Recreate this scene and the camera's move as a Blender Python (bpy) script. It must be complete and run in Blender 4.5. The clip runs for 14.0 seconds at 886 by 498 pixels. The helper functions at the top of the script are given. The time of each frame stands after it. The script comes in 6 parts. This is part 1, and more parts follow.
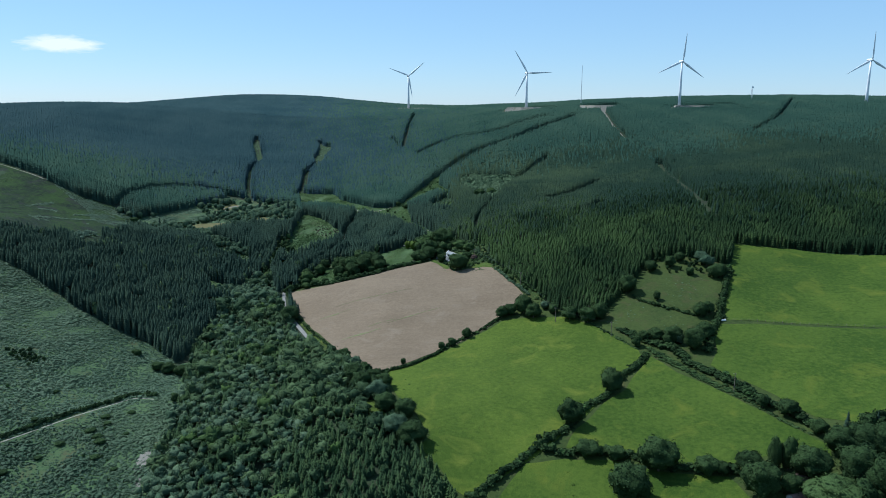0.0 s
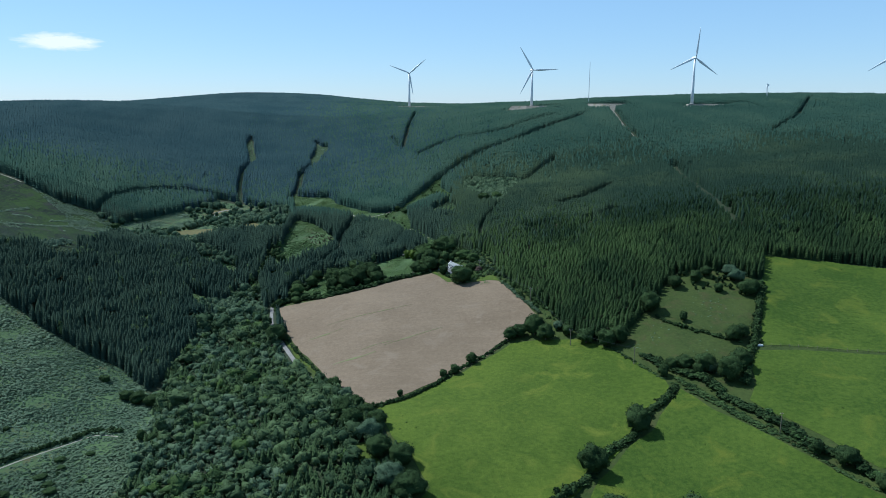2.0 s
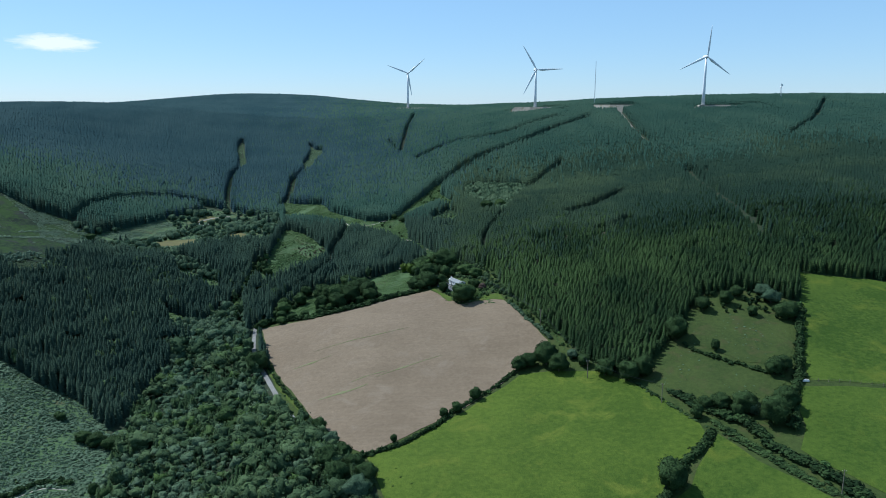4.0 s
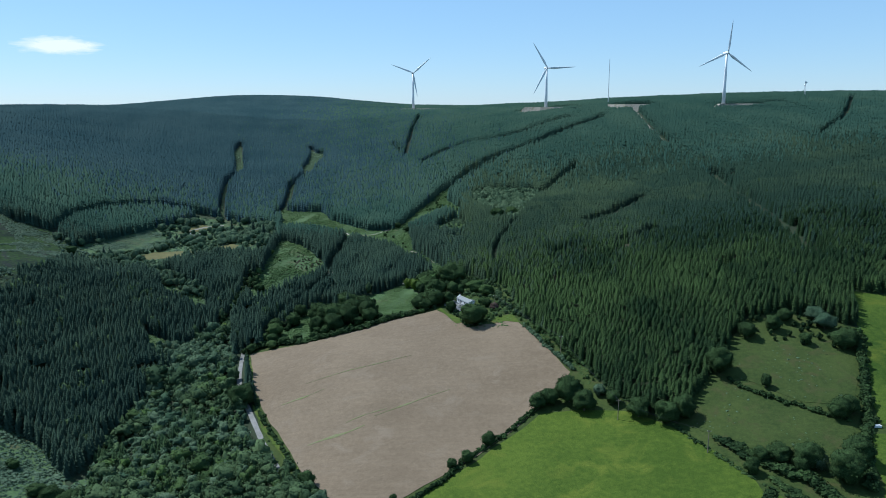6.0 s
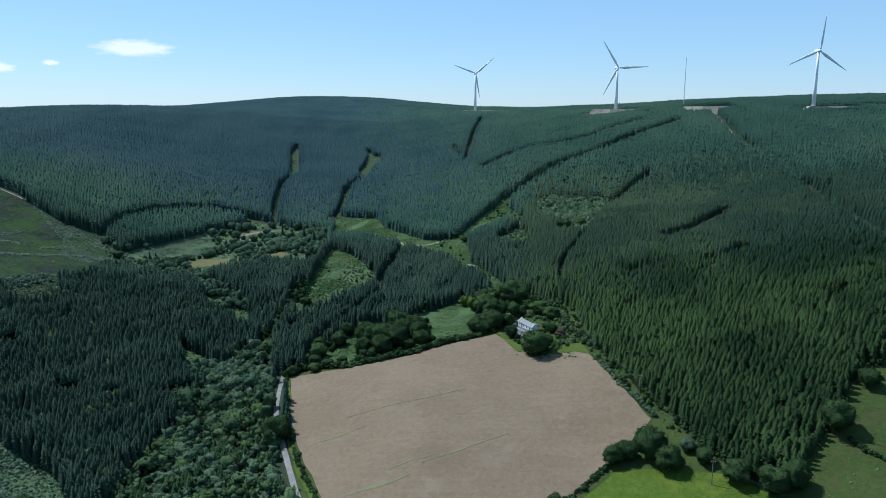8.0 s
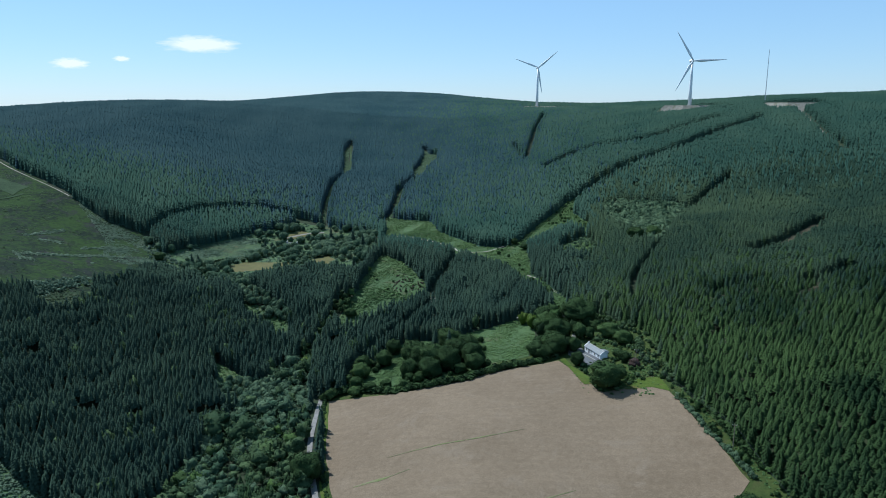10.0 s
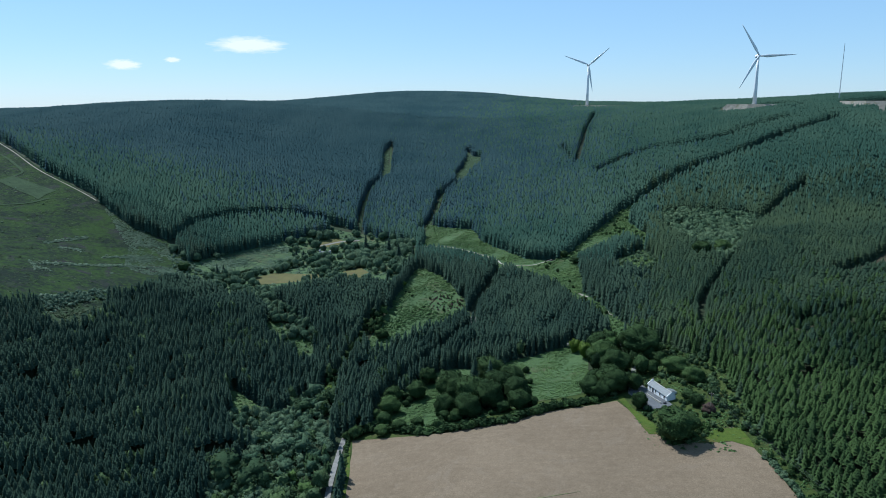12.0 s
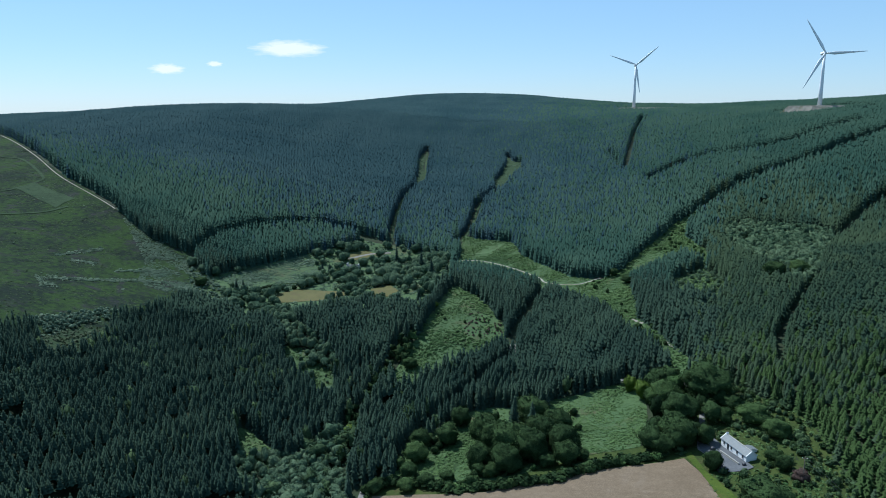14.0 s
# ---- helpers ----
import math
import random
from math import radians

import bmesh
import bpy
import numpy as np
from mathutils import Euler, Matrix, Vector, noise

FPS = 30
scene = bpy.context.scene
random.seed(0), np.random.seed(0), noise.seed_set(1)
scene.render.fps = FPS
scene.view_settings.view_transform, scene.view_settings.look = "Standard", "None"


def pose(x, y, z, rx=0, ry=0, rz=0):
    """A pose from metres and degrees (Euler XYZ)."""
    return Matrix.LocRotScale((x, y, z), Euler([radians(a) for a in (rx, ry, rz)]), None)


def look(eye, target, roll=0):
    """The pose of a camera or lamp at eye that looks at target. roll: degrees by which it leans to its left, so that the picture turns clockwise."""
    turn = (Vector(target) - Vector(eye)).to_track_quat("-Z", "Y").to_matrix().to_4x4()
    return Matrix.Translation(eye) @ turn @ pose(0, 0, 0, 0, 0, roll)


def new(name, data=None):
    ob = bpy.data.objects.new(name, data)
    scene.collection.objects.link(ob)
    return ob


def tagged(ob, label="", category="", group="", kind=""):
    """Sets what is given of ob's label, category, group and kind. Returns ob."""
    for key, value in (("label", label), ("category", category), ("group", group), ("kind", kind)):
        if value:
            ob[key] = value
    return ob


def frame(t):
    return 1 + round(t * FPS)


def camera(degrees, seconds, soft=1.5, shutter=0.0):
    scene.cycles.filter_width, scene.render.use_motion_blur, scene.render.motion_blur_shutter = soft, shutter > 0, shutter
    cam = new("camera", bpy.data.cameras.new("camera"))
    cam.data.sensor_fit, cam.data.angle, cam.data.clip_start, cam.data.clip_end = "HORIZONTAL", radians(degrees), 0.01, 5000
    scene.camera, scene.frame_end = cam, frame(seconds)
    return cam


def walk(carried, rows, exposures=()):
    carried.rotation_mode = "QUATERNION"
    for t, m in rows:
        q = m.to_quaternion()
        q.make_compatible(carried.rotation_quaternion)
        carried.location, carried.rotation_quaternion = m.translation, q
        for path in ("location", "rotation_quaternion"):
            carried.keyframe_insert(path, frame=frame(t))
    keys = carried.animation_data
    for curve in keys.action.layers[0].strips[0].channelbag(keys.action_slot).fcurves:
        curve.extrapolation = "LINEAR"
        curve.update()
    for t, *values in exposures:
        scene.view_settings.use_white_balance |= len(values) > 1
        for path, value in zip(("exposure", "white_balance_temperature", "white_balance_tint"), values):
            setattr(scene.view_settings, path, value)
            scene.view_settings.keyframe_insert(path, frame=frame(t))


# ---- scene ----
# ---- the camera and its walk ----
cam = camera(64.8, 14.0, soft=0.6)
PATH = [
    (0, (0.66, -1.05, 119.60), (0.6532, 0.9104, 119.2038), 0.1),
    (0.5, (0.64, 9.10, 119.64), (0.6305, 11.0597, 119.2405), 0.1),
    (1, (0.58, 19.25, 119.69), (0.5692, 21.2092, 119.2883), 0.1),
    (1.5, (0.47, 29.45, 119.75), (0.4577, 31.4093, 119.3486), 0.1),
    (2, (0.37, 39.73, 119.80), (0.3582, 41.6894, 119.3994), 0.1),
    (2.5, (0.28, 50.11, 119.83), (0.2700, 52.0694, 119.4292), 0.1),
    (3, (0.20, 60.51, 119.86), (0.1911, 62.4696, 119.4600), 0.1),
    (5.5, (-0.22, 112.52, 119.73), (-0.2410, 114.4806, 119.3356), -0.2),
    (6, (-0.28, 122.94, 119.72), (-0.3118, 124.9003, 119.3249), -0.3),
    (6.5, (-0.38, 133.05, 119.67), (-0.4547, 135.0095, 119.2765), -0.2),
    (7, (-0.62, 142.84, 119.62), (-0.7367, 144.7980, 119.2295), -0.2),
    (7.5, (-1.00, 152.40, 119.57), (-1.1594, 154.3554, 119.1813), -0.1),
    (8, (-1.66, 161.88, 119.54), (-1.8620, 163.8313, 119.1505), -0.1),
    (10.5, (-7.54, 210.44, 119.68), (-7.9375, 212.3584, 119.2777), 0.0),
    (11, (-9.02, 220.11, 119.69), (-9.4482, 222.0218, 119.2881), -0.1),
    (11.5, (-10.59, 230.00, 119.72), (-11.0460, 231.9055, 119.3184), -0.1),
    (12, (-12.30, 240.14, 119.74), (-12.7872, 242.0376, 119.3377), -0.1),
    (12.5, (-14.22, 250.21, 119.73), (-14.7380, 252.0991, 119.3265), -0.2),
    (13, (-16.35, 259.89, 119.70), (-16.8975, 261.7715, 119.2999), -0.2),
    (13.5, (-18.66, 269.19, 119.66), (-19.2322, 271.0647, 119.2622), -0.2),
    (14, (-21.09, 278.32, 119.63), (-21.6836, 280.1887, 119.2355), -0.3),
]
EXPOSURE = (0.35, 5500, 7)  # stops, kelvin, tint
walk(cam, [(t, look(eye, target, roll)) for t, eye, target, roll in PATH], exposures=[(0.0, *EXPOSURE), (14.0, *EXPOSURE)])

# ---- sky and sun ----
SUN_AZ, SUN_EL = -60.0, 54.0  # degrees from north (+y) to the east; above the horizon
world = bpy.data.worlds.new("sky")
scene.world = world
world.use_nodes = True
wn = world.node_tree.nodes
wl = world.node_tree.links
sky = wn.new("ShaderNodeTexSky")
sky.sky_type = "NISHITA"
sky.sun_disc = False
sky.sun_elevation = radians(SUN_EL)
sky.sun_rotation = radians(SUN_AZ)
sky.altitude = 200
sky.air_density, sky.dust_density, sky.ozone_density = 1.0, 0.1, 3.0
wn["Background"].inputs["Strength"].default_value = 0.096
haze = wn.new("ShaderNodeMix")  # summer haze evens out the blue
haze.data_type = "RGBA"
haze.inputs[0].default_value = 0.5
haze.inputs[7].default_value = (3.05, 4.9, 6.6, 1)
wl.new(sky.outputs[0], haze.inputs[6])
wl.new(haze.outputs[2], wn["Background"].inputs["Color"])

sun_data = bpy.data.lights.new("sun", "SUN")
sun_data.energy = 4.8
sun_data.angle = radians(0.53)
sun_data.color = (1.0, 0.955, 0.88)
sun = new("sun", sun_data)
sun_way = Vector((math.sin(radians(SUN_AZ)) * math.cos(radians(SUN_EL)), math.cos(radians(SUN_AZ)) * math.cos(radians(SUN_EL)), math.sin(radians(SUN_EL))))
sun.matrix_world = Matrix.Translation((0, 0, 400)) @ sun_way.to_track_quat("Z", "Y").to_matrix().to_4x4()


# ---- materials ----
def node_mat(name):
    m = bpy.data.materials.new(name)
    m.use_nodes = True
    nt = m.node_tree
    b = nt.nodes["Principled BSDF"]
    return m, nt, b


def ramp_node(nt, fac, stops):
    r = nt.nodes.new("ShaderNodeValToRGB")
    els = r.color_ramp.elements
    while len(els) < len(stops):
        els.new(0.5)
    for e, (p, c) in zip(els, stops):
        e.position, e.color = p, (*c, 1)
    nt.links.new(fac, r.inputs[0])
    return r.outputs[0]


def noise_node(nt, vec, scale, detail=3.0, rough=0.55, distort=0.0):
    n = nt.nodes.new("ShaderNodeTexNoise")
    n.inputs["Scale"].default_value = scale
    n.inputs["Detail"].default_value = detail
    n.inputs["Roughness"].default_value = rough
    n.inputs["Distortion"].default_value = distort
    if vec is not None:
        nt.links.new(vec, n.inputs["Vector"])
    return n.outputs["Fac"]


def mix_node(nt, fac, a, b, blend="MIX"):
    n = nt.nodes.new("ShaderNodeMix")
    n.data_type, n.blend_type = "RGBA", blend
    for sock, v in ((n.inputs[0], fac), (n.inputs[6], a), (n.inputs[7], b)):
        if isinstance(v, (int, float)):
            sock.default_value = v
        elif isinstance(v, tuple):
            sock.default_value = (*v, 1)
        else:
            nt.links.new(v, sock)
    return n.outputs[2]


def world_place(nt):
    return nt.nodes.new("ShaderNodeNewGeometry").outputs["Position"]


def surface(name, dark, light, big=0.02, small=0.6, rough=0.9, bump=0.3, third=None, spec=0.2, bump_scale=None, contrast=0.25):
    """Two tones mixed at a large and a small scale, a third tone in patches, and relief."""
    m, nt, b = node_mat(name)
    pos = world_place(nt)
    n1 = noise_node(nt, pos, big, 4, 0.6)
    n2 = noise_node(nt, pos, small, 4, 0.65)
    avg = nt.nodes.new("ShaderNodeMath")
    avg.operation = "MULTIPLY_ADD"
    nt.links.new(n1, avg.inputs[0])
    avg.inputs[1].default_value = 0.5
    half = nt.nodes.new("ShaderNodeMath")
    half.operation = "MULTIPLY"
    nt.links.new(n2, half.inputs[0])
    half.inputs[1].default_value = 0.5
    nt.links.new(half.outputs[0], avg.inputs[2])
    col = ramp_node(nt, avg.outputs[0], [(0.5 - contrast / 2, dark), (0.5 + contrast / 2, light)])
    if third:
        n3 = noise_node(nt, pos, big * 2.7, 5, 0.65, 0.6)
        f3 = ramp_node(nt, n3, [(0.54, (0, 0, 0)), (0.68, (1, 1, 1))])
        col = mix_node(nt, f3, col, third)
    grain = ramp_node(nt, noise_node(nt, pos, small * 5, 3, 0.7), [(0.3, (0.8, 0.8, 0.8)), (0.7, (1.2, 1.2, 1.2))])
    col = mix_node(nt, 1.0, col, grain, "MULTIPLY")
    nt.links.new(col, b.inputs["Base Color"])
    b.inputs["Roughness"].default_value = rough
    b.inputs["Specular IOR Level"].default_value = spec
    if bump:
        bp = nt.nodes.new("ShaderNodeBump")
        bp.inputs["Strength"].default_value = bump
        bp.inputs["Distance"].default_value = 0.4
        nt.links.new(noise_node(nt, pos, bump_scale or small * 1.6, 4, 0.7), bp.inputs["Height"])
        nt.links.new(bp.outputs[0], b.inputs["Normal"])
    return m


def foliage(name, dark, light, big=0.012, spec=0.08, rough=0.6, glow=0.25, odd=None, leafy_=0.0):
    """Leaves and needles: tone by tree, by clump and by stand; a little light passes through."""
    m, nt, b = node_mat(name)
    geo = nt.nodes.new("ShaderNodeNewGeometry")
    at = nt.nodes.new("ShaderNodeAttribute")
    at.attribute_name = "tone"
    n1 = noise_node(nt, geo.outputs["Position"], big, 4, 0.6)
    s = nt.nodes.new("ShaderNodeMath")
    s.operation = "MULTIPLY_ADD"
    nt.links.new(geo.outputs["Random Per Island"], s.inputs[0])
    s.inputs[1].default_value = 0.25 if leafy_ else 0.12
    nt.links.new(at.outputs["Fac"], s.inputs[2])
    s2 = nt.nodes.new("ShaderNodeMath")
    s2.operation = "MULTIPLY_ADD"
    nt.links.new(s.outputs[0], s2.inputs[0])
    s2.inputs[1].default_value = 0.5
    nt.links.new(n1, s2.inputs[2])
    col = ramp_node(nt, s2.outputs[0], [(0.5, dark), (1.07, light)])
    if odd:
        f = ramp_node(nt, at.outputs["Fac"], [(0.93, (0, 0, 0)), (0.97, (1, 1, 1))])
        col = mix_node(nt, f, col, odd)
    tuft = noise_node(nt, geo.outputs["Position"], 2.4, 3, 0.7)
    col = mix_node(nt, 1.0, col, ramp_node(nt, tuft, [(0.34, (0.74 - 0.3 * leafy_,) * 3), (0.66, (1.22 + 0.3 * leafy_,) * 3)]), "MULTIPLY")
    nt.links.new(col, b.inputs["Base Color"])
    b.inputs["Roughness"].default_value = rough
    b.inputs["Specular IOR Level"].default_value = spec
    bp = nt.nodes.new("ShaderNodeBump")
    bp.inputs["Strength"].default_value = 0.35 + 0.5 * leafy_
    bp.inputs["Distance"].default_value = 0.3
    nt.links.new(tuft, bp.inputs["Height"])
    nt.links.new(bp.outputs[0], b.inputs["Normal"])
    if glow:
        tr = nt.nodes.new("ShaderNodeBsdfTranslucent")
        nt.links.new(col, tr.inputs["Color"])
        mx = nt.nodes.new("ShaderNodeMixShader")
        mx.inputs[0].default_value = glow
        nt.links.new(b.outputs[0], mx.inputs[1])
        nt.links.new(tr.outputs[0], mx.inputs[2])
        nt.links.new(mx.outputs[0], nt.nodes["Material Output"].inputs["Surface"])
    return m


def plain(name, col, rough=0.6, metal=0.0, vary=0.12, scale=2.0, bump=0.0):
    m, nt, b = node_mat(name)
    tc = nt.nodes.new("ShaderNodeTexCoord").outputs["Object"]
    lo = tuple(c * (1 - vary) for c in col)
    hi = tuple(min(1, c * (1 + vary)) for c in col)
    n = noise_node(nt, tc, scale, 5, 0.65)
    nt.links.new(ramp_node(nt, n, [(0.35, lo), (0.65, hi)]), b.inputs["Base Color"])
    b.inputs["Roughness"].default_value = rough
    b.inputs["Metallic"].default_value = metal
    if bump:
        bp = nt.nodes.new("ShaderNodeBump")
        bp.inputs["Strength"].default_value = bump
        bp.inputs["Distance"].default_value = 0.05
        nt.links.new(noise_node(nt, tc, scale * 8, 4), bp.inputs["Height"])
        nt.links.new(bp.outputs[0], b.inputs["Normal"])
    return m


M_FLOOR = surface("forest floor", (0.013, 0.019, 0.009), (0.026, 0.038, 0.015), 0.03, 0.8, third=(0.021, 0.0386, 0.0143))


def soil():
    """Harrowed earth with stubble: drill lines across the field, paler dry patches."""
    m = surface("stubble and bare soil", (0.120, 0.089, 0.057), (0.160, 0.121, 0.080), 0.03, 0.5, 0.95, 0.35, third=(0.157, 0.121, 0.083))
    nt = m.node_tree
    b = nt.nodes["Principled BSDF"]
    col = b.inputs["Base Color"].links[0].from_socket
    mp = nt.nodes.new("ShaderNodeMapping")
    mp.inputs["Rotation"].default_value = (0, 0, radians(-20))
    mp.inputs["Scale"].default_value = (0.02, 0.55, 0.3)
    nt.links.new(world_place(nt), mp.inputs["Vector"])
    lines = ramp_node(nt, noise_node(nt, mp.outputs[0], 1.0, 3, 0.7), [(0.36, (0.96, 0.965, 0.96)), (0.64, (1.03, 1.03, 1.02))])
    nt.links.new(mix_node(nt, 1.0, col, lines, "MULTIPLY"), b.inputs["Base Color"])
    return m


M_SOIL = soil()
M_PASTURE = surface("grazed grass", (0.0286, 0.0554, 0.00756), (0.0588, 0.0907, 0.0126), 0.022, 0.5, 0.9, 0.8, third=(0.0756, 0.0991, 0.0134), spec=0.08, contrast=0.2, bump_scale=1.6)
M_PASTURE_WEST = surface("fresh grazed grass", (0.04, 0.068, 0.009), (0.072, 0.105, 0.014), 0.022, 0.5, 0.9, 0.8, third=(0.088, 0.112, 0.016), spec=0.08, contrast=0.2, bump_scale=1.6)
M_ROUGH = surface("rough grass", (0.024, 0.040, 0.011), (0.047, 0.065, 0.017), 0.05, 0.6, 0.9, 0.8, third=(0.048, 0.052, 0.019), spec=0.08)
M_BRACKEN_GROUND = surface("grass under bracken", (0.037, 0.071, 0.025), (0.063, 0.105, 0.038), 0.03, 0.5, 0.9, 0.6, third=(0.062, 0.066, 0.028))
M_HEATH = surface("heather and moor grass", (0.012, 0.020, 0.014), (0.027, 0.050, 0.0145), 0.03, 0.35, 0.95, 1.0, third=(0.028, 0.029, 0.030), spec=0.05, contrast=0.13)
M_HEATH_GRASS = surface("bleached moor grass", (0.0252, 0.042, 0.0218), (0.042, 0.0655, 0.0319), 0.03, 0.3, 0.95, 0.8, spec=0.05)
M_RIDE = surface("ride grass and brash", (0.022, 0.036, 0.020), (0.052, 0.082, 0.038), 0.05, 0.25, 0.95, 0.8, third=(0.052, 0.058, 0.036), spec=0.05)
M_MEADOW = surface("dry meadow grass", (0.066, 0.067, 0.0185), (0.098, 0.088, 0.029), 0.06, 0.6, 0.9, 0.4, third=(0.075, 0.062, 0.026))
M_TRACK = surface("pale stone track", (0.126, 0.118, 0.0966), (0.21, 0.197, 0.168), 0.1, 0.9, 0.95, 0.3)
M_ROAD = surface("worn grey lane", (0.12, 0.116, 0.106), (0.19, 0.184, 0.17), 0.1, 0.8, 0.85, 0.15)
M_GRAVEL = surface("grey gravel yard", (0.07, 0.075, 0.08), (0.11, 0.115, 0.12), 0.2, 1.2, 0.9, 0.2)
M_VERGE = surface("lush verge grass", (0.038, 0.062, 0.010), (0.062, 0.090, 0.015), 0.08, 0.7, 0.85, 0.5, third=(0.075, 0.072, 0.022), spec=0.08)
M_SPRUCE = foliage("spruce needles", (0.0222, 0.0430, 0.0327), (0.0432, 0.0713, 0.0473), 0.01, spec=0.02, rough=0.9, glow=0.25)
# distance haze is put into the next two spruce colours: bluer and paler
M_SPRUCE_HAZE = foliage("haze-tinted spruce needles", (0.0268, 0.0572, 0.0646), (0.0401, 0.0738, 0.0783), 0.008, spec=0.02, rough=0.9, glow=0.25)
M_SPRUCE_MID_HAZE = foliage("lightly haze-tinted spruce needles", (0.0315, 0.0681, 0.0511), (0.0506, 0.0916, 0.0634), 0.008, spec=0.02, rough=0.9, glow=0.25)
# copy of the mixed conifer colour, lightened and blued to carry haze
M_LARCH_HAZE = foliage("haze-tinted larch and spruce needles", (0.0234, 0.0462, 0.0313), (0.0484, 0.0754, 0.0411), 0.015, spec=0.02, rough=0.9, glow=0.25)
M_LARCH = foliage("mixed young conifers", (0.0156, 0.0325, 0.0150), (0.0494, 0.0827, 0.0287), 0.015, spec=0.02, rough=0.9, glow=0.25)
M_YOUNG = foliage("young larch needles", (0.0259, 0.0518, 0.0248), (0.0670, 0.1080, 0.0454), 0.02, spec=0.02, rough=0.9, glow=0.35)
M_WOODLAND = foliage("woodland leaves", (0.0314, 0.0594, 0.0291), (0.0896, 0.1366, 0.0605), 0.03, spec=0.05, rough=0.8, glow=0.35, odd=(0.07, 0.12, 0.035), leafy_=0.5)
M_LEAF = foliage("broad leaves", (0.0115, 0.0254, 0.0100), (0.0394, 0.0689, 0.0240), 0.03, spec=0.05, rough=0.8, glow=0.22, odd=(0.055, 0.1, 0.032), leafy_=0.8)
M_WILLOW = foliage("grey willow leaves", (0.0463, 0.0885, 0.0507), (0.1134, 0.1670, 0.0960), 0.04, spec=0.05, rough=0.8, glow=0.4, leafy_=0.5)
M_BRACKEN = foliage("bracken fronds", (0.0494, 0.0893, 0.0513), (0.0997, 0.1520, 0.0893), 0.04, glow=0.2)
M_BRACKEN_DARK = foliage("darker bracken fronds", (0.038, 0.072, 0.040), (0.082, 0.128, 0.070), 0.04, glow=0.2)
M_GORSE = foliage("pale furze", (0.0648, 0.1105, 0.0702), (0.1350, 0.1924, 0.1242), 0.04, glow=0.3)
M_YELLOW = foliage("yellow green leaves", (0.0504, 0.0882, 0.0118), (0.118, 0.168, 0.0252), 0.05, glow=0.25)
M_SCRUB = foliage("scrub leaves", (0.0588, 0.1020, 0.0550), (0.1176, 0.1720, 0.0946), 0.03, spec=0.05, rough=0.8, glow=0.4, leafy_=0.5)
M_BARK = plain("bark", (0.11, 0.085, 0.06), 0.95, 0, 0.3, 3.0, 0.6)
M_TOWER = plain("white turbine paint", (0.74, 0.75, 0.76), 0.4, 0, 0.03, 0.2)
M_WALL = plain("whitewashed plaster", (0.7, 0.7, 0.685), 0.85, 0, 0.04, 0.8, 0.15)
M_ROOF = plain("grey slate", (0.125, 0.14, 0.142), 0.65, 0, 0.12, 1.2, 0.3)
M_DARK = plain("dark paint", (0.03, 0.03, 0.035), 0.35, 0, 0.1, 2.0)
M_STONE = plain("mossy stone", (0.28, 0.27, 0.24), 0.95, 0, 0.3, 2.0, 0.6)
M_RUST = plain("rust red tin", (0.13, 0.075, 0.065), 0.8, 0.0, 0.3, 1.0, 0.2)
M_STEEL = plain("galvanised steel", (0.5, 0.51, 0.52), 0.5, 0.6, 0.1, 1.0)
M_WOOD = plain("weathered wood", (0.16, 0.13, 0.10), 0.9, 0, 0.25, 3.0, 0.3)
M_PURPLE = foliage("copper leaves", (0.042, 0.0294, 0.0252), (0.0924, 0.063, 0.0504), 0.05, glow=0.2)
M_BRASH = surface("dead brash and soil", (0.0336, 0.0302, 0.0168), (0.0672, 0.0605, 0.0336), 0.1, 0.7, 0.95, 0.8)
M_ASH = foliage("ash leaves", (0.0240, 0.0480, 0.0180), (0.0680, 0.1120, 0.0380), 0.03, spec=0.05, rough=0.8, glow=0.35, leafy_=0.5)
M_PALE_STONE = plain("pale weathered stone", (0.31, 0.31, 0.28), 0.95, 0, 0.25, 1.5, 0.5)
M_WEEDS = surface("thin weeds on soil", (0.105, 0.122, 0.042), (0.150, 0.142, 0.078), 0.15, 0.9, 0.95, 0.3, third=(0.15, 0.122, 0.08))
M_HEATHER = foliage("heather and bilberry", (0.016, 0.032, 0.016), (0.046, 0.076, 0.028), 0.015, glow=0.12)
M_PAD = surface("rough gravel pad", (0.15, 0.14, 0.11), (0.26, 0.24, 0.20), 0.05, 0.4, 0.95, 0.4, third=(0.11, 0.11, 0.06))
M_FERN = foliage("green fern", (0.045, 0.090, 0.028), (0.090, 0.148, 0.050), 0.04, glow=0.2)
M_TUFT = foliage("rank grass", (0.034, 0.066, 0.01), (0.065, 0.1, 0.016), 0.04, glow=0.2)


# ---- the lie of the land ----
BASE = 16.8
# broad rises and hollows: east, north, reach, height
HILLS = [
    (60, 180, 150, -22.9),
    (-120, 200, 140, -75.1),
    (-340, 760, 160, -12.2),
    (-60, 860, 150, 2.3),
    (-260, 950, 150, -17.1),
    (120, 940, 150, 22.4),
    (320, 720, 200, 10.5),
    (330, 1150, 220, 29.4),
    (620, 1000, 250, 33.3),
    (-500, 950, 250, 55.6),
    (-560, 560, 220, 13.4),
    (-440, 1780, 260, 55.5),
    (-700, 1420, 260, 4.9),
    (-150, 1350, 260, 35.2),
    (150, 1250, 220, 15.2),
    (-1150, 1300, 450, 72.0),
    (1000, 1000, 500, 78.7),
    (0, 2300, 800, 75.3),
    (-300, 50, 260, 79.9),
    (350, 250, 260, 55.5),
    (0, -600, 700, -97.6),
    (-1100, 300, 500, 28.0),
    (1000, 0, 600, -22.0),
]
